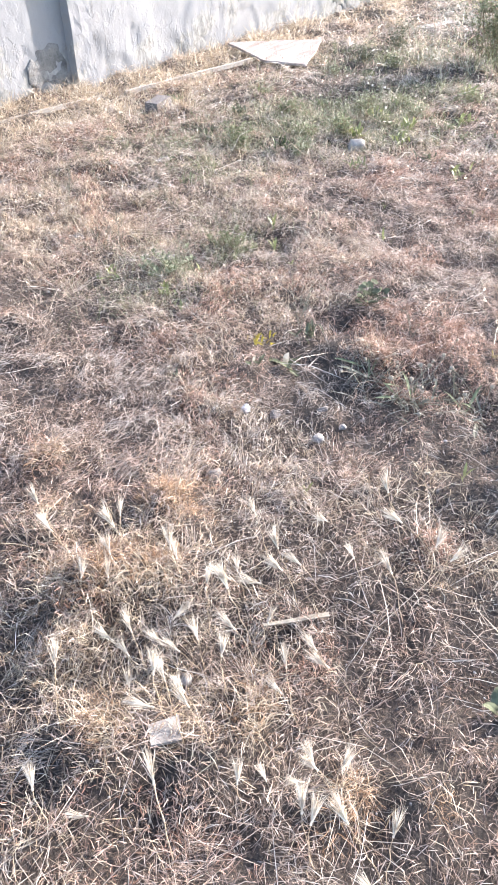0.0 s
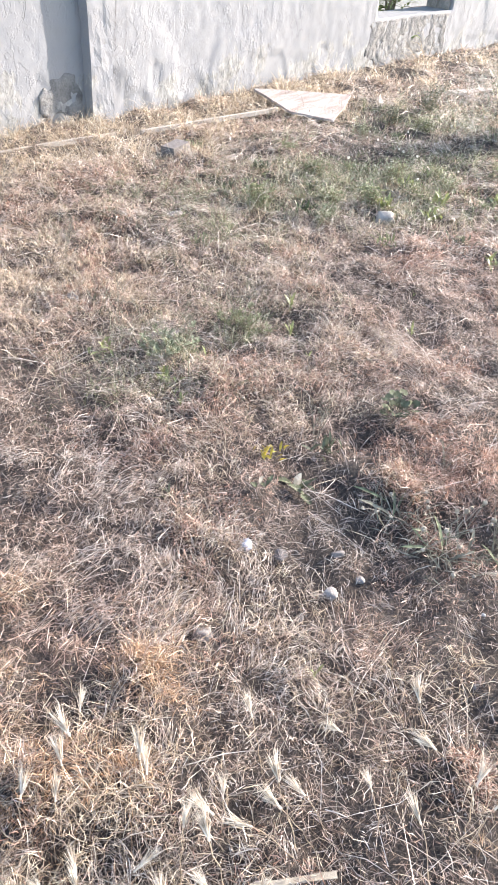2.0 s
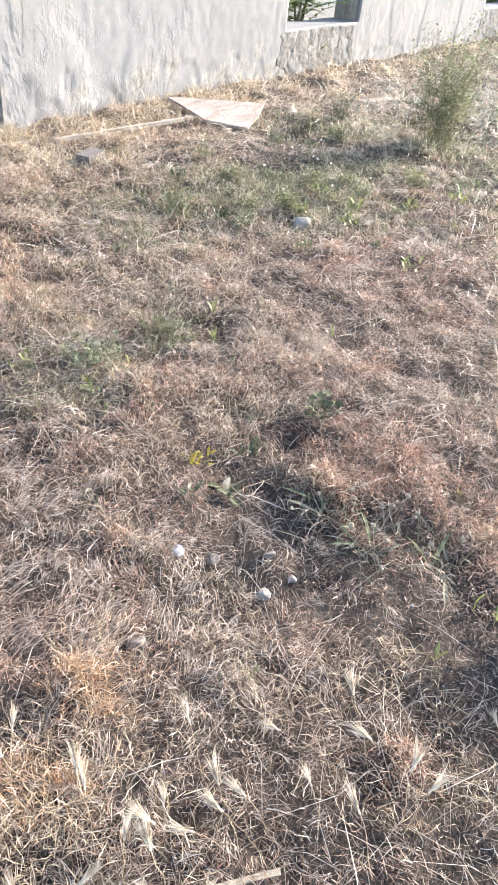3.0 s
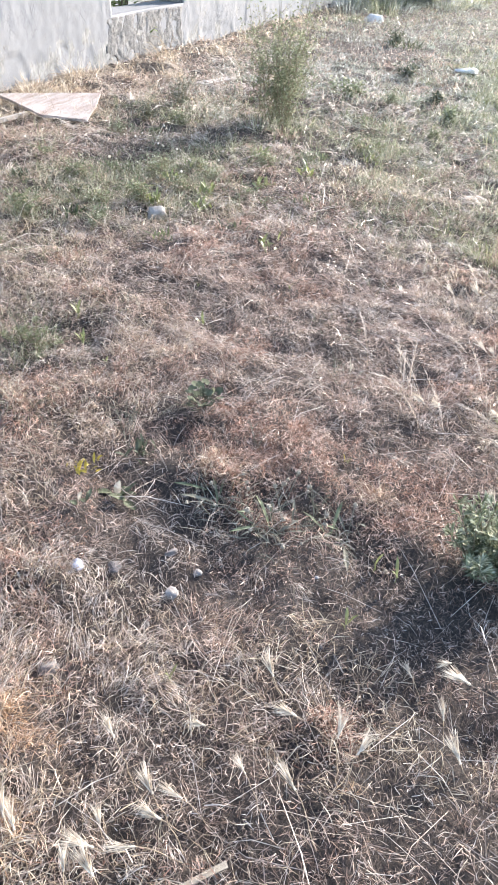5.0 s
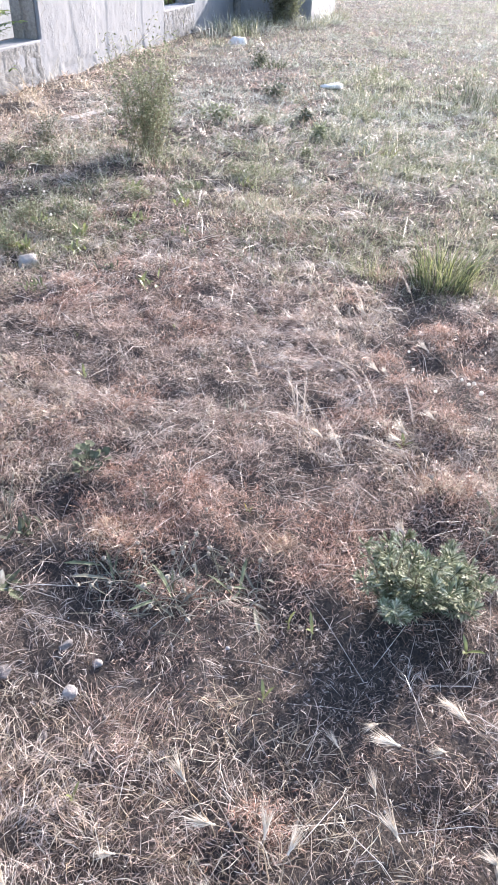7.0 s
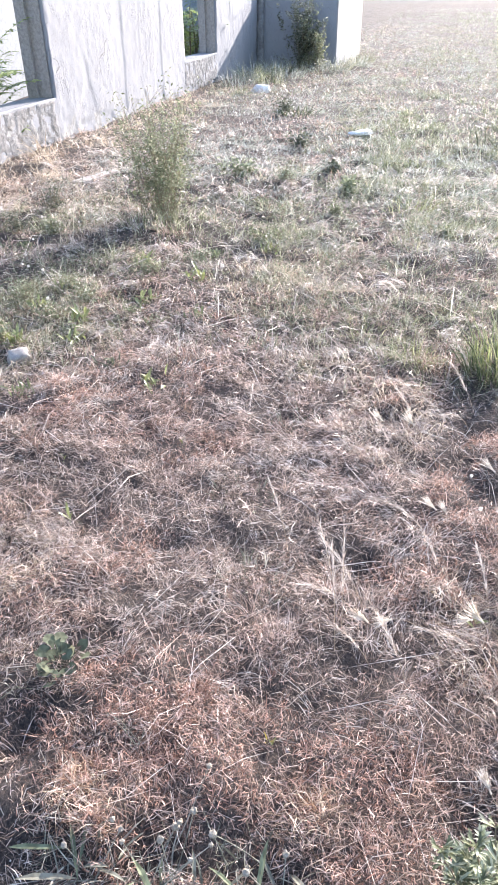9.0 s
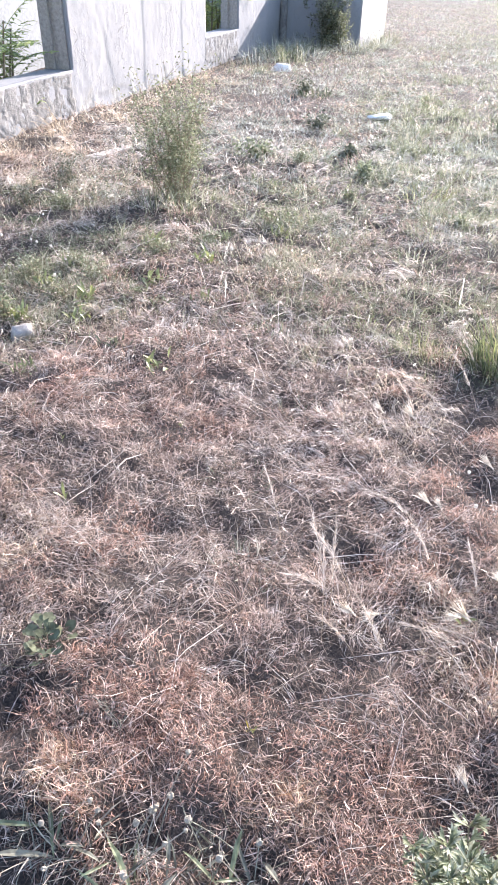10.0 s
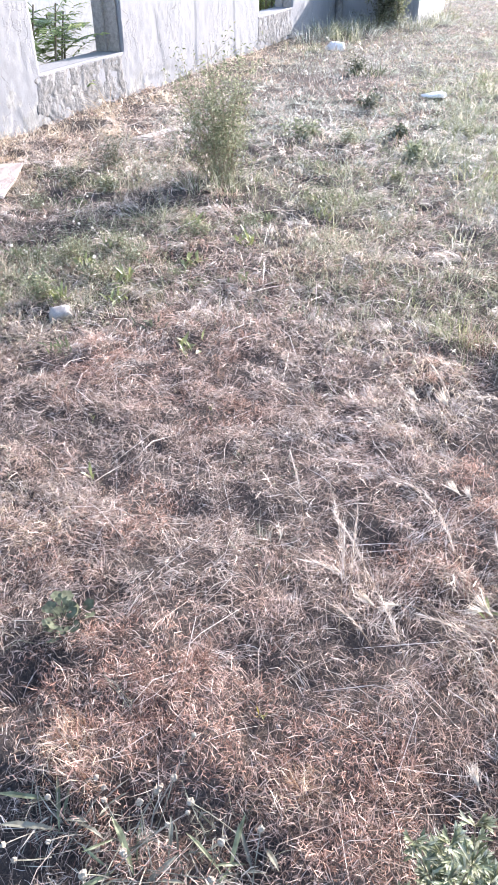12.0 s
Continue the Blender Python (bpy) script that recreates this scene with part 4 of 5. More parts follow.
# gravel and crumbs of soil
def crumbs(x, y, z, size):
    """Small angular stones: six-cornered double pyramids."""
    n = len(x)
    base = np.array([[1, 0, 0], [0, 1, 0], [-1, 0, 0], [0, -1, 0], [0, 0, 0.7], [0, 0, -0.7]])
    v = base[None] * rng.uniform(0.6, 1.3, (n, 6, 3)) * size[:, None, None]
    a = rng.uniform(0, 6.283, n)
    c, s = np.cos(a), np.sin(a)
    v = np.stack([v[..., 0] * c[:, None] - v[..., 1] * s[:, None], v[..., 0] * s[:, None] + v[..., 1] * c[:, None], v[..., 2]], 2)
    v = v + np.stack([x, y, z], 1)[:, None]
    f = np.array([[0, 1, 4], [1, 2, 4], [2, 3, 4], [3, 0, 4], [1, 0, 5], [2, 1, 5], [3, 2, 5], [0, 3, 5]])
    return v.reshape(-1, 3), None, (np.arange(n)[:, None, None] * 6 + f[None]).reshape(-1, 3)


x, y = scatter(-1.5, 8, -1.6, 4.1, lambda x, y: thinning(x, y, 260) * (0.3 + 4.0 * bare(x, y)))
stuff("gravel", mesh_of("gravel", *crumbs(x, y, lift(x, y) + 0.002, rng.uniform(0.0012, 0.0045, len(x)) * np.where(rng.random(len(x)) < 0.06, 2.0, 1.0))), M_GRAVEL, "loose grey gravel and crumbs of soil", "gravel")


# ---- foxtail grasses: pale bristly heads on bent stalks ----
def awn(bm, at, d, length, width, rnd):
    side = d.cross(Vector((rnd.random() - 0.5, rnd.random() - 0.5, rnd.random() - 0.5))).normalized() * width
    grain = at + d * length * 0.2
    bm.faces.new([bm.verts.new(p) for p in (at, grain + side, at + d * length, grain - side)])


def foxtail(seed, height, lean, head, droop):
    """A short stalk with a fan of awns; returns it and how far out its head hangs."""
    rnd = random.Random(seed)
    ob = empty("foxtail_grass", Matrix.Identity(4), "bleached foxtail grass stalk with a bristly fan-shaped head", "grass stalk", "foxtails in the dry grass")
    pts = bow((0, 0, -0.01), 0.0, math.pi / 2 - lean, height, droop, 7)
    for p in pts[2:]:
        p.y += rnd.gauss(0, 0.002)
    part("stalk", tube(bmesh.new(), pts, 0.0012, 0.0008, 4), M_GOLD, ob)
    way = (pts[-1] - pts[-2]).normalized()
    q = way.to_track_quat("X", "Z")
    bm = bmesh.new()
    tube(bm, [pts[-1] + way * head * u for u in (0.0, 0.12, 0.26, 0.38)], 0.0026, 0.0009, 5)
    for i in range(56):
        u = rnd.random()
        spread = rnd.uniform(0.04, 0.44)
        spin = rnd.uniform(0, 6.283)
        d = q @ Vector((math.cos(spread), math.sin(spread) * math.cos(spin), math.sin(spread) * math.sin(spin)))
        awn(bm, pts[-1] + way * (u * head * 0.30), d, head * rnd.uniform(0.5, 0.85), rnd.uniform(0.0005, 0.0010), rnd)
    part("seed_head", bm, M_HEAD, ob, "fan of pale awns")
    return ob, (pts[-1] + way * head * 0.5).x


def plume_grass(seed, height, lean, head, droop):
    """A taller stalk whose soft plume hangs over: fine hairs all along its upper part."""
    rnd = random.Random(seed)
    ob = empty("plume_grass", Matrix.Identity(4), "tall bleached grass stalk with a soft drooping plume", "grass stalk", "plumes in the dry grass")
    pts = bow((0, 0, -0.01), 0.0, math.pi / 2 - lean, height, droop, 12)
    part("stalk", tube(bmesh.new(), pts, 0.0009, 0.0004, 4), M_GOLD, ob)
    bm = bmesh.new()
    first = int(12 * (1 - head / height))
    for i in range(95):
        k = rnd.uniform(first, 11.99)
        a, b = pts[int(k)], pts[int(k) + 1]
        q = (b - a).to_track_quat("X", "Z")
        spread, spin = abs(rnd.gauss(0, 0.32)) + 0.06, rnd.uniform(0, 6.283)
        d = q @ Vector((math.cos(spread), math.sin(spread) * math.cos(spin), math.sin(spread) * math.sin(spin)))
        awn(bm, a.lerp(b, k % 1), d, rnd.uniform(0.018, 0.042), rnd.uniform(0.0004, 0.0008), rnd)
    part("seed_head", bm, M_BLEACH, ob, "soft pale drooping plume")
    return ob, pts[-2].x


FOX = [foxtail(k, *a) for k, a in enumerate([(0.11, 0.75, 0.070, 0.45), (0.135, 0.55, 0.076, 0.75), (0.10, 0.85, 0.066, 0.25), (0.15, 0.45, 0.072, 0.65), (0.12, 0.75, 0.064, 0.6), (0.16, 0.35, 0.068, 0.5)])]
PLUMES = [plume_grass(40 + k, *a) for k, a in enumerate([(0.29, 0.35, 0.17, 0.45), (0.25, 0.45, 0.14, 0.9), (0.20, 0.4, 0.11, 1.1)])]
# where the heads hang, stand by stand
HEADS = [(-0.46, -0.10), (-0.36, -0.26), (-0.19, -0.36), (-0.27, -0.43), (-0.38, -0.39), (-0.50, -0.28), (-0.56, -0.26), (-0.66, -0.24), (-0.74, -0.18), (-0.81, -0.18), (-0.82, -0.21), (-0.77, -0.27), (-0.84, -0.31), (-0.91, -0.19), (-0.72, -0.37), (-0.70, -0.50), (-0.75, -0.45)]
HEADS += [(-1.03, -0.20), (-1.00, -0.14), (-1.00, -0.28), (-1.07, -0.31), (-1.02, -0.36), (-1.35, -0.24), (-1.32, -0.34), (-1.17, -0.43), (-1.05, -0.55), (-0.95, -0.66), (-0.88, -0.71), (-1.01, -0.69), (-1.01, -0.72), (-0.95, -0.87), (-1.01, -0.79), (-0.84, 0.10), (-0.90, 0.26)]
HEADS += [(-0.22, -0.56), (-0.82, 0.09), (-0.91, 0.02), (-0.73, 0.15), (-0.36, -0.49), (-0.23, -0.62), (0.07, -0.81), (0.06, -0.90), (0.22, -0.91), (0.18, -0.97), (-0.04, -0.77), (-0.13, -0.83), (0.07, -0.66), (-0.11, -1.03), (-0.29, -1.02), (-0.12, -1.06), (0.10, -0.74)]
rnd = random.Random(5)
# thin stands between them: middle, spread, how many
for cx, cy, sx, sy, k in ((-0.8, -0.2, 0.16, 0.12, 10), (-0.95, 0.0, 0.12, 0.16, 9), (-0.95, -0.68, 0.1, 0.08, 5), (1.3, -0.6, 0.3, 0.2, 5), (0.75, -0.75, 0.25, 0.2, 3), (2.0, -0.75, 0.3, 0.2, 4)):
    HEADS += [(rnd.gauss(cx, sx), rnd.gauss(cy, sy)) for _ in range(k)]
NODDING = [(1.41, -0.23), (1.38, -0.27), (1.35, -0.32), (1.31, -0.30), (1.64, -0.03), (1.23, -0.24), (1.04, -0.35), (1.12, -0.43), (1.13, -0.60), (1.49, -0.52), (1.47, -0.71), (1.64, -0.40), (2.13, -0.28), (2.30, -0.33), (2.59, -0.34), (2.59, -0.52), (2.88, -0.55), (2.53, -0.40), (2.32, -0.57), (2.44, -0.49)]
placed = set()
for models, spots, spin in ((FOX, HEADS, (88, 34)), (PLUMES, NODDING, (95, 38))):
    for n, (x, y) in enumerate(spots):
        ob, out = models[n % 2 if models is PLUMES and n < 4 else rnd.randrange(len(models))]
        size, a = rnd.uniform(0.8, 1.2), rnd.gauss(*spin)
        if models is PLUMES and n < 4:
            a = rnd.gauss(45, 25)
        m = on_ground(x - out * size * math.cos(radians(a)), y - out * size * math.sin(radians(a)), a) @ Matrix.Diagonal((size, size, size, 1))
        if ob.name in placed:
            copy_thing(ob, m)
        else:
            placed.add(ob.name)
            ob.matrix_basis = m


# ---- weeds ----
def grass_clump(name, x, y, count, height, width, spread, mat, label, seed, droop=(0.1, 0.9), category="grass tuft", low=0.6):
    """A tuft: many blades from one root, in one mesh."""
    r = np.random.default_rng(seed)
    a = r.uniform(0, 6.283, count)
    rad = spread * np.sqrt(r.random(count)) * 0.5
    pos = np.stack([rad * np.cos(a), rad * np.sin(a), np.full(count, -0.01)], 1)
    v, q, t3 = ribbons(pos, a + r.normal(0, 0.5, count), r.uniform(low, 1.52, count), height * r.uniform(0.3, 1.0, count), width * r.uniform(0.6, 1.2, count), r.uniform(*droop, count), roll=r.uniform(-1.2, 1.2, count))
    ob = empty(name, on_ground(x, y), label, category)
    tagged(part("tuft", mesh_of("tuft", v, q, t3), mat, ob), kind="stuff")
    return ob


def sprout(x, y, size, count, mat, label, seed, wide=0.15, upright=(0.7, 1.3)):
    """A young broad-leaved plant: each leaf a part."""
    rnd = random.Random(seed)
    size = size * 0.95
    ob = empty("seedling", on_ground(x, y, rnd.uniform(0, 360)), label, "seedling")
    part("stem", tube(bmesh.new(), bow((0, 0, -0.01), 0.3, 1.45, size * 0.35, 0.2, 3), 0.0016, 0.001, 5), mat, ob)
    low = count >= 5
    for i in range(count * 3 if low else count):
        bm = bmesh.new()
        leaf(bm, turn(i * 2.4 + rnd.uniform(-0.4, 0.4), rnd.uniform(0.15, 1.25) if low else rnd.uniform(*upright), (rnd.gauss(0, 0.028 if low else 0.002), rnd.gauss(0, 0.028 if low else 0.002), size * rnd.uniform(0.05, 0.35)), rnd.uniform(-0.4, 0.4)), size * rnd.uniform(0.35, 0.75) if low else size * rnd.uniform(0.6, 1.0), size * wide * rnd.uniform(0.8, 1.2), 0.3)
        part("leaf", bm, mat, ob)
    return ob


def bush(x, y, height, radius, seed, leaves=2200, label="", mat=None, leaf_size=0.022, stems=16, name="bush", wispy=False):
    """Upright wiry stems that fork, set with small leaves."""
    rnd = random.Random(seed)
    ob = empty(name, on_ground(x, y), label, "bush")
    spots = []
    bm = bmesh.new()
    for i in range(stems):
        az, el = i * 2.4 + rnd.uniform(-0.5, 0.5), rnd.uniform(1.12, 1.52)
        h = height * (rnd.uniform(0.55, 1.22) if wispy else rnd.uniform(0.4, 1.05))
        foot = radius * (0.2 if wispy else 0.28)
        pts = bow((rnd.gauss(0, foot), rnd.gauss(0, foot), -0.02), az, el, h, rnd.uniform(-0.1, 0.35), 8)
        tube(bm, pts, 0.0034, 0.001, 4)
        spots += [(p, k / 8) for k, p in enumerate(pts) if k >= 1]
        for j in range(6):
            k = rnd.randrange(1, 8)
            tw = bow(pts[k], rnd.uniform(0, 6.283), rnd.uniform(0.3, 1.2), radius * rnd.uniform(0.25, 0.75), rnd.uniform(-0.4, 0.5), 4)
            tube(bm, tw, 0.0013, 0.0006, 3)
            spots += [(p, k / 8) for p in tw[1:]]
    tagged(part("branchwork", bm, M_TWIG, ob, "thin brown wiry branches"), kind="stuff")
    bm = bmesh.new()
    for i in range(leaves):
        p, u = spots[rnd.randrange(len(spots))]
        if wispy and rnd.random() > (0.25 + 0.75 * min(1, u / 0.45)) * (1 if u < 0.8 else 0.6):
            continue
        at = p + Vector((rnd.gauss(0, 0.014), rnd.gauss(0, 0.014), rnd.gauss(0, 0.018)))
        s = leaf_size * rnd.uniform(0.5, 1.25)
        m = turn(rnd.uniform(0, 6.283), rnd.uniform(-0.5, 1.1), at, rnd.uniform(-1, 1))
        a, b, c, d = (bm.verts.new(m @ Vector(w)) for w in ((0, 0, 0), (s * 0.5, s * 0.24, s * 0.05), (s, 0, -s * 0.1), (s * 0.5, -s * 0.24, s * 0.05)))
        bm.faces.new((a, b, c, d))
    tagged(part("foliage", bm, mat or M_SAGE, ob, "small grey-green leaves, thin at the top"), kind="stuff")
    return ob


bush(4.98, 1.77, 0.82, 0.42, 3, 8000, "upright wiry grey-green bush casting a long shadow on dry grass", M_BUSH, 0.027, 38, wispy=True)
bush(15.35, 3.15, 1.6, 0.45, 8, 5500, "dark overgrown shrub at the end of the wall", M_SAGE, 0.05, 26)
bush(15.2, 2.85, 1.1, 0.3, 18, 1800, "dusty overgrown shrub at the end of the wall", M_BUSH, 0.05, 14)
bush(4.95, 2.74, 0.30, 0.17, 9, 600, "low dusty weed among dry grass near the wall", M_SAGE, 0.024, 8)
bush(4.4, 2.72, 0.22, 0.13, 10, 380, "low dusty weed in the shadow of the bush", M_SAGE, 0.024, 7)


def mugwort(x, y, seed, tall, mat=M_MUG, stems=24, label="bushy grey-green weed with narrow lobed leaves", lean=(0.7, 1.45), leafy=1.0):
    """A branching weed with narrow lobed leaves in rosettes."""
    rnd = random.Random(seed)
    ob = empty("leafy_weed", on_ground(x, y), label, "weed")
    bm, bl = bmesh.new(), bmesh.new()
    for i in range(stems):
        az = i * 2.4 + rnd.uniform(-0.3, 0.3)
        pts = bow((rnd.gauss(0, 0.02), rnd.gauss(0, 0.02), -0.01), az, rnd.uniform(*lean), tall * rnd.uniform(0.45, 1.0), rnd.uniform(-0.5, 0.2), 6)
        tube(bm, pts, 0.003, 0.0014, 5)
        for k in range(2, 7):
            for j in range(5 if k < 6 else 9):
                s = leafy * rnd.uniform(0.03, 0.052)
                la, le = rnd.uniform(0, 6.283), rnd.uniform(0.1, 0.9) + (0.3 if k == 6 else 0)
                for lobe in (-0.75, -0.38, 0.0, 0.38, 0.75):
                    base = pts[k] + Vector((math.cos(la) * math.cos(le), math.sin(la) * math.cos(le), math.sin(le))) * s * 0.35 * (0.4 + abs(lobe))
                    leaf(bl, turn(la + lobe, le - 0.15 * abs(lobe), base if lobe else pts[k]), s * (1.0 if lobe == 0 else 0.62), s * 0.125, 0.3)
    tagged(part("branchwork", bm, M_TWIG, ob), kind="stuff")
    tagged(part("foliage", bl, mat, ob, "narrow lobed leaves"), kind="stuff")
    return ob


mugwort(0.53, -0.785, 4, 0.25, stems=30)
mugwort(0.62, -0.92, 24, 0.16)


def mallow(x, y, seed, count=22, size=0.018):
    """Round lobed leaves on stalks."""
    rnd = random.Random(seed)
    ob = empty("mallow", on_ground(x, y), "small mallow with round dusty green leaves", "weed")
    for i in range(count):
        az, ln = i * 2.4, rnd.uniform(0.05, 0.11)
        pts = bow((0, 0, -0.005), az, rnd.uniform(0.6, 1.4), ln, rnd.uniform(0.1, 0.6), 4)
        stalk = part("leaf_stalk", tube(bmesh.new(), pts, 0.0016, 0.001, 4), M_SAGE, ob)
        bm = bmesh.new()
        m = turn(az, rnd.uniform(-0.1, 0.7), pts[-1], rnd.uniform(-0.4, 0.4))
        mid = bm.verts.new(m @ Vector((0, 0, 0)))
        rim = []
        for k in range(15):
            a = -2.75 + 5.5 * k / 14
            r = size * rnd.uniform(0.9, 1.1) * (1 - 0.14 * (k % 3 == 0))
            rim.append(bm.verts.new(m @ Vector((r * math.cos(a), r * math.sin(a), 0.12 * r + 0.0015 * math.sin(k * 2.1)))))
        for p, q in zip(rim, rim[1:]):
            bm.faces.new((mid, p, q)).smooth = True
        part("leaf", bm, M_FRESH if i == 2 else M_MALLOW, stalk)
    return ob


mallow(0.855, 0.355, 2)


def ball_weed(x, y, seed, stalks, reach_m):
    """A dying rosette: limp grey leaves and arching stalks with round seed heads."""
    rnd = random.Random(seed)
    ob = empty("dried_scabious", on_ground(x, y), "dying grey-green plant with arching stalks and round seed heads", "weed")
    for i in range(stalks):
        pts = bow((rnd.gauss(0, 0.05), rnd.gauss(0, 0.05), 0), rnd.uniform(0, 6.283), rnd.uniform(0.3, 1.35), reach_m * rnd.uniform(0.5, 1.0), rnd.uniform(-0.2, 0.9), 7)
        st = part("stalk", tube(bmesh.new(), pts, 0.0015, 0.001, 5), M_LIMP if i % 3 else M_POD, ob)
        bm = bmesh.new()
        bmesh.ops.create_icosphere(bm, subdivisions=2, radius=rnd.uniform(0.0048, 0.0082), matrix=Matrix.Translation(pts[-1]))
        for v in bm.verts:
            v.co += (v.co - pts[-1]) * rnd.uniform(-0.2, 0.35)
        part("seed_head", bm, M_POD, st, "round papery seed head")
    for i in range(11):
        az = i * 2.4 + rnd.uniform(-0.4, 0.4)
        size = rnd.uniform(0.055, 0.13)
        strap = bmesh.new()
        leaf(strap, turn(az, rnd.uniform(-0.05, 0.75), (rnd.gauss(0, 0.035), rnd.gauss(0, 0.035), 0.012), rnd.uniform(-0.5, 0.5)), size, size * rnd.uniform(0.07, 0.13), 0.35, 0.7)
        part("leaf", strap, M_LIMP if i % 3 else M_MUG, ob, "limp grey-green strap leaf")
    n = 70
    ang = np.array([rnd.uniform(0, 6.283) for _ in range(n)])
    root = np.array([(rnd.gauss(0, 0.06), rnd.gauss(0, 0.06), 0.0) for _ in range(n)])
    v, q, t3 = curls(root, ang, rng.uniform(0.1, 1.2, n), rng.uniform(0.04, 0.13, n), rng.uniform(0.0015, 0.0045, n), rng.uniform(0.2, 1.8, n), rng.normal(0, 0.5, n))
    tagged(part("foliage", mesh_of("foliage", v, q, t3), M_LIMP, ob, "limp narrow grey leaves"), kind="stuff")
    return ob


ball_weed(0.37, -0.14, 6, 13, 0.23)
ball_weed(0.42, 0.02, 16, 7, 0.17)
ball_weed(0.46, -0.33, 26, 6, 0.18)
ball_weed(0.98, -1.05, 7, 8, 0.20)

mugwort(0.53, 1.27, 44, 0.17, M_MUG, 18, "dense dusty tuft of narrow grey-green leaves", (0.1, 1.2), 0.62)
mugwort(0.92, 1.22, 45, 0.14, M_BUSH, 11, "low dusty green weed in dry grass", (0.1, 1.25), 0.6)
for args in (("sage_tuft", 0.92, 1.22, 60, 0.17, 0.0025, 0.22, M_GREEN, "loose green tuft with tall thin stalks", 12), ("sage_tuft", 0.53, 1.28, 60, 0.17, 0.0022, 0.2, M_LIMP, "thin dry stalks rising from a dusty tuft", 33),
             ("sage_tuft", 0.51, 1.80, 70, 0.12, 0.003, 0.2, M_SAGE, "small grey-green tuft in dry grass", 13), ("grass_clump", 3.0, -0.80, 150, 0.36, 0.0045, 0.30, M_FRESH, "tall fresh green clump of broad grass", 14, (0.1, 0.9), "grass tuft", 1.05), ("grass_clump", 3.02, -0.74, 200, 0.22, 0.003, 0.36, M_GREEN, "half-dry grass round the tall green clump", 34),
             ("grass_clump", 2.99, -0.78, 190, 0.28, 0.0055, 0.32, M_LEAF, "dark green blades in the tall clump", 35, (0.1, 0.9), "grass tuft", 0.9), ("grass_clump", 2.98, -0.50, 110, 0.2, 0.0025, 0.2, M_BROKEN, "brown dried tuft beside the green clump", 39),
             ("grass_clump", 3.06, -0.98, 130, 0.24, 0.0035, 0.3, M_FRESH, "fresh green grass beside the tall clump", 15), ("grass_clump", 3.03, -0.38, 110, 0.2, 0.003, 0.22, M_FRESH, "small fresh green tuft", 16), ("grass_clump", 3.05, -0.36, 90, 0.15, 0.003, 0.25, M_GREEN, "half-dry grey-green tuft of thin grass", 36),
             ("grass_clump", 3.28, -0.09, 70, 0.17, 0.003, 0.18, M_FRESH, "small fresh green tuft", 17), ("grass_clump", 4.27, -0.18, 80, 0.17, 0.0035, 0.25, M_GREEN, "small half-dry green tuft", 37), ("grass_clump", 4.75, -0.23, 90, 0.17, 0.004, 0.3, M_BUSH, "small half-dry green tuft", 38),
             ("grass_clump", 5.7, -0.05, 90, 0.2, 0.006, 0.4, M_FRESH, "yellow-green patch of fresh grass", 18),
             ("grass_clump", 1.27, -0.40, 90, 0.16, 0.0016, 0.2, M_STRAW, "pale bent dry tuft under tall stalks", 19), ("grass_clump", 1.34, -0.06, 70, 0.12, 0.005, 0.22, M_LIMP, "flattened grey tuft of broad dry blades", 20),
             ("dark_tuft", 9.9, 1.9, 90, 0.17, 0.009, 0.5, M_LEAF, "dark low weed in pale grass", 25), ("dark_tuft", 5.9, 0.45, 70, 0.12, 0.008, 0.3, M_SAGE, "flat grey-green weed in pale grass", 26), ("dark_tuft", 8.6, -0.8, 160, 0.35, 0.012, 0.8, M_SAGE, "tall grey-green weeds in pale grass", 27),
             ("dark_tuft", 2.9, 0.35, 40, 0.1, 0.005, 0.2, M_SAGE, "flat grey-green weed in the straw", 28), ("dark_tuft", 2.3, 0.05, 50, 0.09, 0.005, 0.26, M_SAGE, "flat grey-green weed in the straw", 29), ("dark_tuft", 1.75, 0.1, 40, 0.08, 0.004, 0.24, M_SAGE, "flat grey-green weed in the straw", 30)):
    grass_clump(*args)
for k, (x, y, h, w) in enumerate(((7.98, 1.42, 0.2, 0.2), (6.44, 1.59, 0.15, 0.18), (6.74, 0.82, 0.14, 0.13), (6.12, 0.52, 0.13, 0.13), (10.06, 2.05, 0.18, 0.22))):
    bush(x, y, h * 0.85, w * 1.15, 700 + k, 300, "dusty grey-green leafy weed in pale grass", (M_SAGE, M_MUG)[k % 2], 0.05, 7, "leafy_weed")
for k, (x, y) in enumerate(((12.9, 3.75), (13.5, 3.6), (13.9, 3.75), (14.3, 3.45), (14.7, 3.6), (15.0, 3.2), (15.2, 2.6), (15.5, 2.4), (16.2, 2.2), (17.0, 2.2), (14.0, 3.1), (13.2, 3.2))):
    grass_clump("grass_clump", x, y, 150, 0.42, 0.006, 0.6, (M_PALE, M_GREEN)[k % 2], "tall pale grass at the far foot of the wall", 160 + k)
for k, (x, y) in enumerate(((4.7, 1.6), (4.62, 1.82), (4.88, 1.55), (4.95, 1.8))):
    grass_clump("grass_clump", x, y, 80, 0.26, 0.004, 0.3, M_GREEN, "grey-green grass round the foot of the bush", 130 + k)

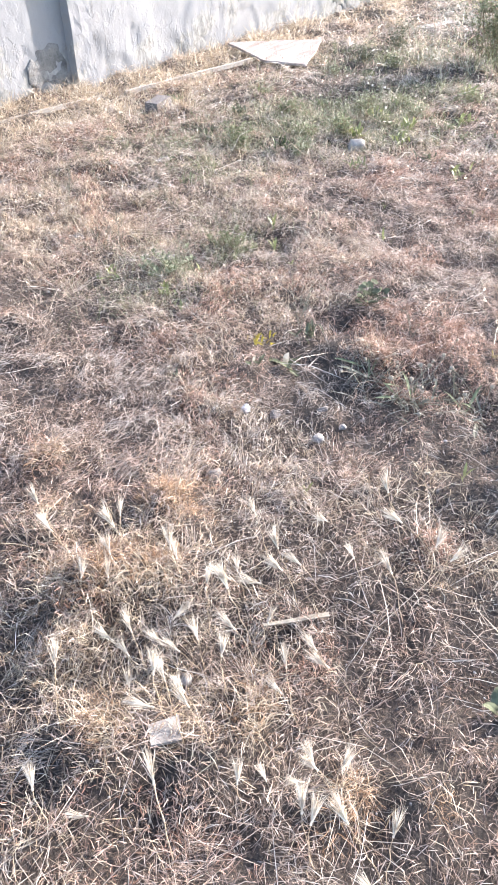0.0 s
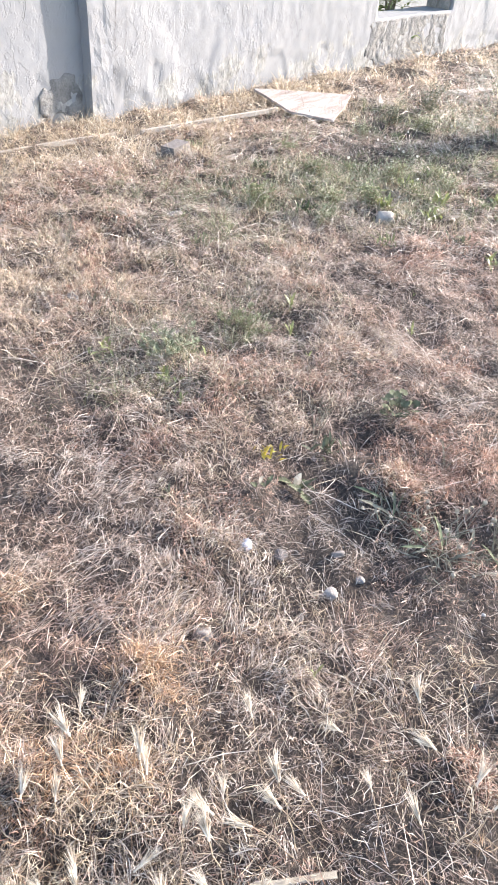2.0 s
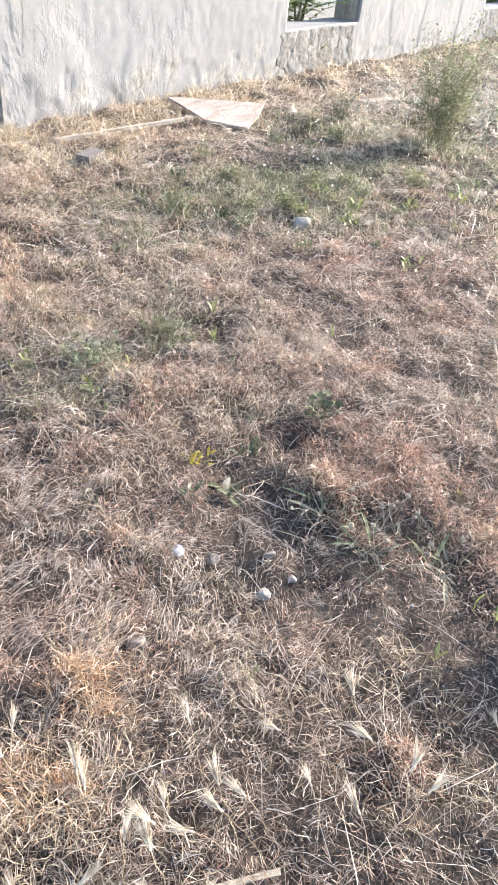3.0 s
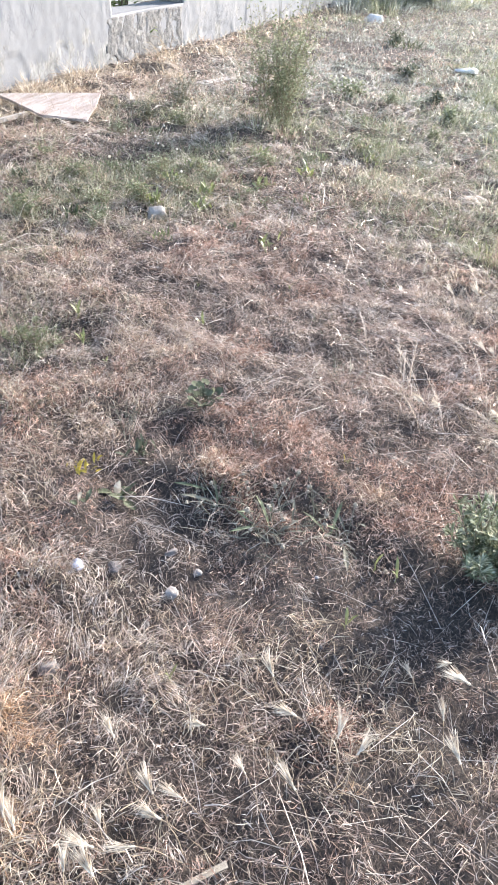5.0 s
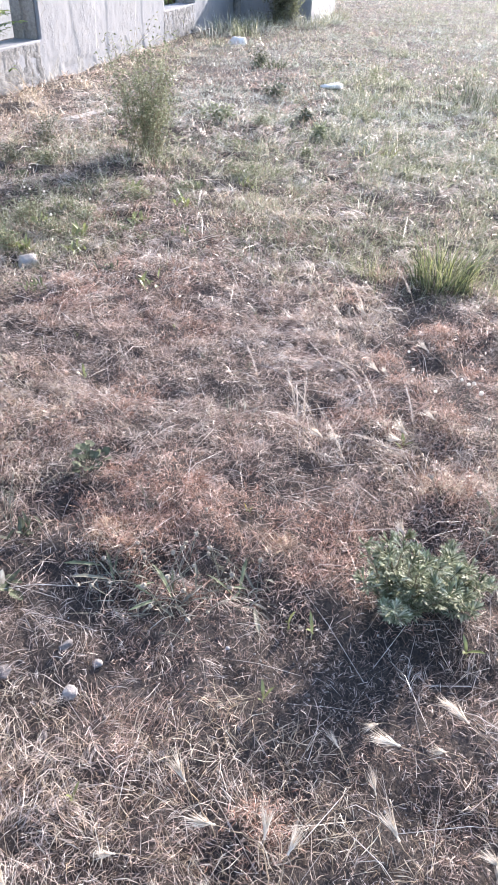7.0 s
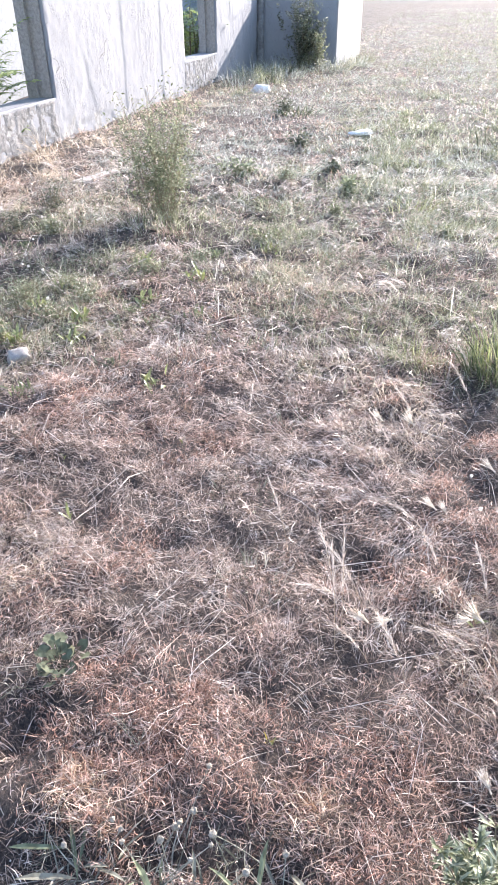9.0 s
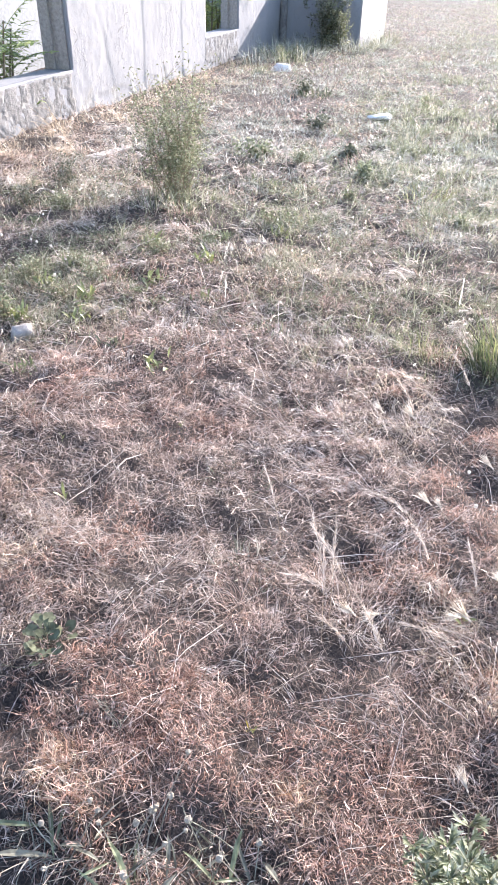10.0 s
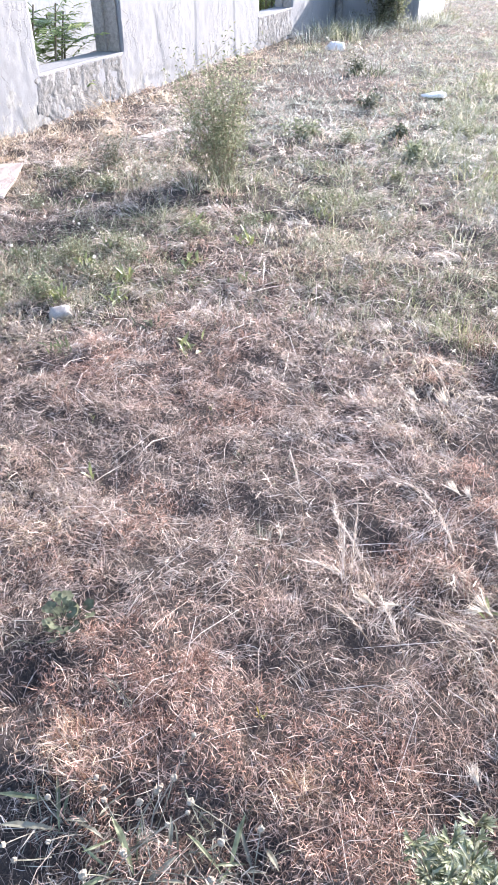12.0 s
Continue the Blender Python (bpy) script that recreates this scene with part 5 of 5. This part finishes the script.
for k, (x, y, s, c, mat) in enumerate(((2.40, 0.76, 0.12, 5, M_FRESH), (1.45, 0.66, 0.075, 3, M_FRESH), (-0.24, -0.13, 0.06, 3, M_FRESH), (0.36, -0.56, 0.09, 2, M_FRESH), (0.37, -0.49, 0.10, 2, M_FRESH), (1.33, -0.72, 0.08, 3, M_FRESH), (0.79, -0.26, 0.03, 2, M_FRESH), (1.06, 1.05, 0.09, 4, M_FRESH), (0.40, 1.16, 0.07, 4, M_FRESH), (0.33, 1.02, 0.05, 3, M_FRESH), (0.60, 1.12, 0.06, 3, M_FRESH),
                                       (1.20, 1.17, 0.10, 4, M_FRESH), (0.95, 0.85, 0.05, 2, M_FRESH), (0.38, 1.12, 0.08, 6, M_FRESH), (0.33, 1.45, 0.08, 5, M_FRESH), (0.30, 0.95, 0.07, 3, M_FRESH), (2.95, 1.42, 0.15, 6, M_FRESH), (2.75, 1.36, 0.12, 6, M_FRESH), (2.62, 1.62, 0.13, 7, M_FRESH), (3.05, 1.75, 0.13, 6, M_FRESH), (3.35, 1.2, 0.13, 7, M_FRESH),
                                       (3.75, 1.05, 0.14, 6, M_FRESH), (3.9, 1.45, 0.12, 5, M_FRESH), (4.4, 0.75, 0.12, 5, M_FRESH), (2.0, 0.45, 0.05, 2, M_FRESH), (1.75, 0.85, 0.05, 2, M_FRESH), (0.12, -0.48, 0.06, 3, M_FRESH), (-0.05, 0.62, 0.05, 3, M_SAGE), (0.5, 0.42, 0.09, 6, M_SAGE), (0.43, -0.98, 0.09, 3, M_FRESH), (2.2, 1.9, 0.1, 6, M_LEAF), (2.5, 2.1, 0.1, 6, M_SAGE), (2.1, 2.45, 0.1, 6, M_SAGE))):
    sprout(x, y, s, c, mat, "yellow-green seedling with upright leaves in dead grass" if mat is M_FRESH else "small dusty grey-green plant in dead grass", 40 + k)

rnd = random.Random(77)
for k in range(30):
    x, y = rnd.gauss(3.2, 0.95), rnd.gauss(2.05, 0.5)
    if k > 22:
        x, y = rnd.uniform(5.2, 8.5), rnd.uniform(-0.9, 1.4)
    mat = (M_GREEN, M_BUSH, M_SAGE, M_GREEN, M_MUG)[k % 5]
    sprout(x, y, rnd.uniform(0.06, 0.12), rnd.randrange(7, 11), mat, "low leafy grey-green weed among thin grass" if mat is not M_FRESH else "low leafy yellow-green weed among thin grass", 200 + k, 0.11)

# low leafy mats that run through the green patch
rnd = random.Random(31)
for k, (x, y) in enumerate(((2.25, 1.78), (2.45, 1.95), (2.62, 1.72), (2.8, 1.9), (2.95, 1.62), (3.1, 1.85), (3.25, 1.55), (3.45, 1.75), (3.7, 1.35), (3.3, 1.98), (3.05, 2.1), (2.8, 2.3), (4.1, 1.15), (4.4, 2.45), (2.1, 2.2), (3.9, 2.7), (4.6, 0.85), (5.4, 0.5), (6.2, 1.1), (6.9, 0.2), (5.0, -0.4))):
    bush(x, y, rnd.uniform(0.09, 0.17), rnd.uniform(0.09, 0.15), 300 + k, rnd.randrange(420, 720), "low leafy grey-green weed spreading among thin grass", (M_MUG, M_GREEN, M_BUSH)[k % 3], rnd.uniform(0.017, 0.026), 12, "low_weed")


def dry_forb(x, y, height, seed):
    """A bare dead stalk with a few thin forked twigs."""
    rnd = random.Random(seed)
    ob = empty("dead_stalk", on_ground(x, y), "bare thin forked stalk of a dead weed", "dead weed")
    for i in range(rnd.randrange(2, 4)):
        pts = bow((rnd.gauss(0, 0.008), rnd.gauss(0, 0.008), -0.01), rnd.uniform(0, 6.283), rnd.uniform(1.15, 1.5), height * rnd.uniform(0.7, 1.0), rnd.uniform(-0.2, 0.3), 8)
        stem = part("stem", tube(bmesh.new(), pts, 0.0014, 0.0006, 5), M_LIMP, ob)
        for k in range(3, 8):
            tw = bow(pts[k], rnd.uniform(0, 6.283), rnd.uniform(0.5, 1.2), height * rnd.uniform(0.12, 0.28), rnd.uniform(-0.3, 0.3), 4)
            part("twig", tube(bmesh.new(), tw, 0.0008, 0.0005, 4), M_LIMP, stem)


for k, (x, y, h) in enumerate(((0.50, 0.47, 0.26), (0.56, 0.52, 0.2), (0.62, 1.28, 0.28), (0.92, 1.22, 0.24), (0.55, 1.62, 0.3), (1.15, 1.9, 0.28), (0.75, 2.3, 0.3), (1.9, 2.1, 0.28), (2.7, 2.2, 0.32), (3.1, 2.3, 0.34), (3.5, 2.45, 0.34), (3.3, 2.0, 0.3), (3.9, 2.2, 0.36), (4.3, 2.0, 0.4), (5.2, 1.4, 0.34), (5.6, 1.0, 0.3), (4.9, 1.2, 0.36), (0.68, 0.05, 0.18), (0.5, -0.25, 0.2))):
    dry_forb(x, y, h, 500 + k)

def broad_weed(x, y, seed, count, size, label):
    """A flat rosette of broad wavy leaves, one of them bleached and standing."""
    rnd = random.Random(seed)
    ob = empty("broad_leaved_weed", on_ground(x, y), label, "weed")
    for i in range(count):
        last = i == count - 1
        bm = bmesh.new()
        m = turn(i * 2.1 + rnd.uniform(-0.4, 0.4), 1.1 if last else rnd.uniform(0.1, 0.6), (rnd.gauss(0, 0.012), rnd.gauss(0, 0.012), 0.012), rnd.uniform(-0.5, 0.5))
        leaf(bm, m, size * rnd.uniform(0.7, 1.1), size * rnd.uniform(0.34, 0.46), 0.3, 0.55)
        bmesh.ops.subdivide_edges(bm, edges=bm.edges[:], cuts=1, use_grid_fill=True)
        for v in bm.verts:
            v.co.z += 0.006 * noise.noise(v.co * 45)
        part("leaf", bm, M_LIMP if last else M_MALLOW, ob, "bleached folded leaf" if last else "")
    return ob


broad_weed(0.30, 0.36, 3, 7, 0.07, "flat dusty green weed with broad wavy leaves")
broad_weed(0.17, 0.44, 5, 4, 0.045, "small dusty weed with broad wavy leaves")
broad_weed(-0.50, -0.92, 8, 8, 0.06, "low dark green weed in dead straw")


def button_stalk(seed, height):
    rnd = random.Random(seed)
    ob = empty("button_flower", Matrix.Identity(4), "thin dry stalk with a pale round seed head", "dry flower", "button seed heads in the grass")
    pts = bow((0, 0, -0.01), 0.0, rnd.uniform(1.1, 1.45), height, rnd.uniform(-0.2, 0.5), 6)
    part("stalk", tube(bmesh.new(), pts, 0.0013, 0.0008, 4), M_LIMP, ob)
    bm = bmesh.new()
    bmesh.ops.create_icosphere(bm, subdivisions=2, radius=0.0085, matrix=Matrix.Translation(pts[-1]))
    for v in bm.verts:
        v.co += (v.co - pts[-1]) * rnd.uniform(-0.3, 0.25)
    part("seed_head", bm, M_HEAD, ob, "pale papery seed head")
    return ob


BUTTONS = [button_stalk(k, h) for k, h in enumerate((0.14, 0.2, 0.26))]
rnd = random.Random(19)
for n in range(64):
    if n < 26:
        x, y = rnd.gauss(3.6, 0.7), rnd.gauss(2.2, 0.35)
    elif n < 52:
        x, y = rnd.uniform(3.2, 10.5), rnd.uniform(-1.0, 1.8)
    else:
        x, y = rnd.gauss(1.55, 0.3), rnd.gauss(-0.95, 0.12)
    size = rnd.uniform(0.7, 1.2) * (1.3 if x > 6 else 1.0)
    m = on_ground(x, y, rnd.uniform(0, 360)) @ Matrix.Diagonal((size, size, size, 1))
    if n < 3:
        BUTTONS[n].matrix_basis = m
    else:
        copy_thing(BUTTONS[n % 3], m)

# ---- stones, boards and litter ----
def stone(name, x, y, size, mat, label, seed, sink=0.3, rz=0.0, category="stone"):
    """A rough broken stone, flat-sided."""
    bm = bmesh.new()
    bmesh.ops.create_icosphere(bm, subdivisions=3, radius=1.0)
    off = Vector((seed * 3.1, seed * 1.7, 0))
    rnd = random.Random(seed)
    cuts = [(Vector((rnd.gauss(0, 1), rnd.gauss(0, 1), rnd.gauss(0, 1))).normalized(), rnd.uniform(0.55, 0.8)) for _ in range(7)]
    for v in bm.verts:
        for nrm, d in cuts:
            over = v.co.dot(nrm) - d
            if over > 0:
                v.co -= nrm * over
        v.co += v.co.normalized() * 0.2 * noise.noise(v.co * 2.4 + off)
        v.co += v.co.normalized() * 0.09 * noise.noise(v.co * 7 + off)
        v.co = Vector((v.co.x * size[0], v.co.y * size[1], v.co.z * size[2])) / 2
    for f in bm.faces:
        f.smooth = True
    me = bpy.data.meshes.new(name)
    bm.to_mesh(me)
    bm.free()
    me.materials.append(mat)
    ob = new(name, me)
    ob.matrix_basis = on_ground(x, y, rz, size[2] * (0.5 - sink))
    return tagged(ob, label, category)


for k, (x, y, size, mat, label) in enumerate(((2.52, 1.53, (0.17, 0.14, 0.11), M_CHALK, "grey-brown rounded stone beside green weeds"), (0.02, 0.01, (0.055, 0.04, 0.03), M_CHALK, "small chalky stone on bare soil"),
                                              (-0.34, 0.17, (0.05, 0.075, 0.035), M_CHALK, "small pale stone half covered by straw"), (0.03, 0.21, (0.05, 0.045, 0.03), M_STONE, "small grey stone on bare soil"), (0.14, 0.08, (0.045, 0.03, 0.025), M_STONE, "small grey stone on bare soil"),
                                              (0.12, -0.02, (0.03, 0.03, 0.02), M_CHALK, "small chalky stone on bare soil"), (-0.10, 0.02, (0.03, 0.02, 0.015), M_STONE, "small grey stone on bare soil"), (12.1, 3.05, (0.34, 0.24, 0.2), M_WHITE, "white lump of broken plaster in grass"), (8.72, 0.84, (0.30, 0.18, 0.08), M_WHITE, "pale flat slab of broken plaster in grass"),
                                              
                                              (0.62, 1.38, (0.14, 0.07, 0.03), M_STONE, "flat grey stone behind a weed"), (1.55, 2.35, (0.12, 0.09, 0.04), M_STONE, "flat grey stone in dry grass"), (-0.93, -0.28, (0.04, 0.035, 0.03), M_CHALK, "small pale stone in straw"), (0.52, 1.92, (0.1, 0.06, 0.04), M_CHALK, "pale stone in dry grass"))):
    stone("stone", x, y, size, mat, label, 60 + k, 0.42, 37 * k % 180)


def slab(name, corners, z, thick, mat, label, category, wobble=0.006, cuts=8):
    """A worn flat panel over four corners of the plan, each with its height."""
    bm = bmesh.new()
    top = [bm.verts.new((x, y, z + dz)) for x, y, dz in corners]
    face = bm.faces.new(top)
    if face.normal.z < 0:
        face.normal_flip()
    bm.normal_update()
    bmesh.ops.subdivide_edges(bm, edges=bm.edges[:], cuts=cuts, use_grid_fill=True)
    for v in bm.verts:
        v.co += Vector((noise.noise(v.co * 6), noise.noise(v.co * 6 + Vector((5, 0, 0))), 0.6 * noise.noise(v.co * 3))) * wobble * 2
    made = bmesh.ops.extrude_face_region(bm, geom=bm.faces[:])
    for v in made["geom"]:
        if isinstance(v, bmesh.types.BMVert):
            v.co.z -= thick
    bmesh.ops.recalc_face_normals(bm, faces=bm.faces[:])
    me = bpy.data.meshes.new(name)
    bm.to_mesh(me)
    bm.free()
    me.materials.append(mat)
    return tagged(new(name, me), label, category)


slab("broken_board", [(3.98, 3.98, 0.04), (3.80, 3.38, 0.0), (3.98, 3.06, -0.02), (4.62, 3.36, 0.03)], 0.05, 0.02, M_BOARD, "faded pinkish board lying tilted in golden grass", "board")
slab("batten", [(1.20, 3.89, 0.0), (1.20, 3.865, 0.0), (2.24, 3.755, 0.01), (2.24, 3.78, 0.01)], 0.028, 0.03, M_WOOD, "bleached wooden batten lying along the wall", "plank", 0.005, 10)
slab("batten", [(2.45, 3.73, 0.0), (2.45, 3.70, 0.0), (3.80, 3.525, 0.02), (3.80, 3.555, 0.02)], 0.028, 0.03, M_WOOD, "bleached wooden batten reaching to the board", "plank", 0.005, 10)
slab("plank", [(5.75, 3.02, 0.0), (5.75, 2.90, 0.0), (6.25, 2.78, 0.0), (6.25, 2.90, 0.0)], 0.05, 0.02, M_WOOD, "short bleached plank in dry grass", "plank", 0.004, 8)
slab("concrete_block", [(2.25, 3.27, 0.0), (2.28, 3.17, 0.0), (2.46, 3.20, 0.01), (2.43, 3.30, 0.01)], 0.06, 0.08, M_STONE, "grey squared lump of broken concrete in golden grass", "concrete block", 0.005, 8)
slab("splinter", [(-0.70, -0.335, 0.0), (-0.704, -0.343, 0.0), (-0.575, -0.462, 0.0), (-0.565, -0.452, 0.0)], 0.043, 0.004, M_POD, "bleached wood splinter lying on the straw", "stick", 0.005, 8)
slab("cement_shard", [(-1.09, -0.32, 0.012), (-1.12, -0.36, 0.006), (-1.06, -0.40, 0.0), (-1.02, -0.355, 0.004)], 0.055, 0.01, M_CHALK, "thin pale shard of cement among foxtails", "stone", 0.006, 6)
sprout(0.33, 0.52, 0.075, 6, M_YELLOW, "small yellowed plant in dead grass", 95)
sprout(0.79, -0.25, 0.03, 3, M_YELLOW, "tiny yellow leaf pair in dead grass", 96)
stone("plastic_scrap", -0.03, 0.30, (0.05, 0.04, 0.03), M_BLUE, "crumpled bluish scrap of plastic on soil", 92, 0.2, 60, "litter")


# ---- tree of heaven saplings inside the ruin ----
def sapling(x, y, height, seed, fronds, label):
    """Stems with long feathered leaves: rachis and paired leaflets."""
    rnd = random.Random(seed)
    ob = empty("sapling", pose(x, y, 0), label, "sapling")
    bs, bf = bmesh.new(), bmesh.new()
    for s in range(3):
        pts = bow((rnd.gauss(0, 0.1), rnd.gauss(0, 0.1), -0.05), rnd.uniform(0, 6.283), 1.45, height * rnd.uniform(0.8, 1.1), 0.1, 6)
        tube(bs, pts, 0.018, 0.008, 6)
        for f in range(fronds):
            k = rnd.uniform(1.2, 6)
            at = pts[int(k)].lerp(pts[min(6, int(k) + 1)], k % 1)
            rach = bow(at, f * 2.4 + rnd.uniform(-0.4, 0.4), rnd.uniform(0.2, 1.0), rnd.uniform(0.45, 0.75), rnd.uniform(0.4, 1.1), 12)
            tube(bf, rach, 0.004, 0.0015, 4)
            for i in range(2, 13):
                along = rach[i] - rach[i - 1]
                az = math.atan2(along.y, along.x)
                for sgn in (-1, 1):
                    leaf(bf, turn(az + sgn * 1.05, rnd.uniform(-0.4, 0.15), rach[i], sgn * 0.2), rnd.uniform(0.13, 0.17) * (1.1 - 0.045 * i), 0.036, 0.15, 0.45)
    tagged(part("branchwork", bs, M_TWIG, ob), kind="stuff")
    part("crown", bf, M_FROND, ob, "long feathered green leaves")
    return ob


sapling(7.05, 4.85, 0.95, 3, 9, "young tree of heaven growing behind the empty window")
sapling(7.6, 5.1, 0.85, 5, 7, "young tree of heaven growing behind the empty window")
sapling(13.9, 5.0, 1.3, 6, 14, "dense sapling growing behind the far window")
sapling(14.6, 5.3, 1.3, 7, 12, "dense sapling growing behind the far window")
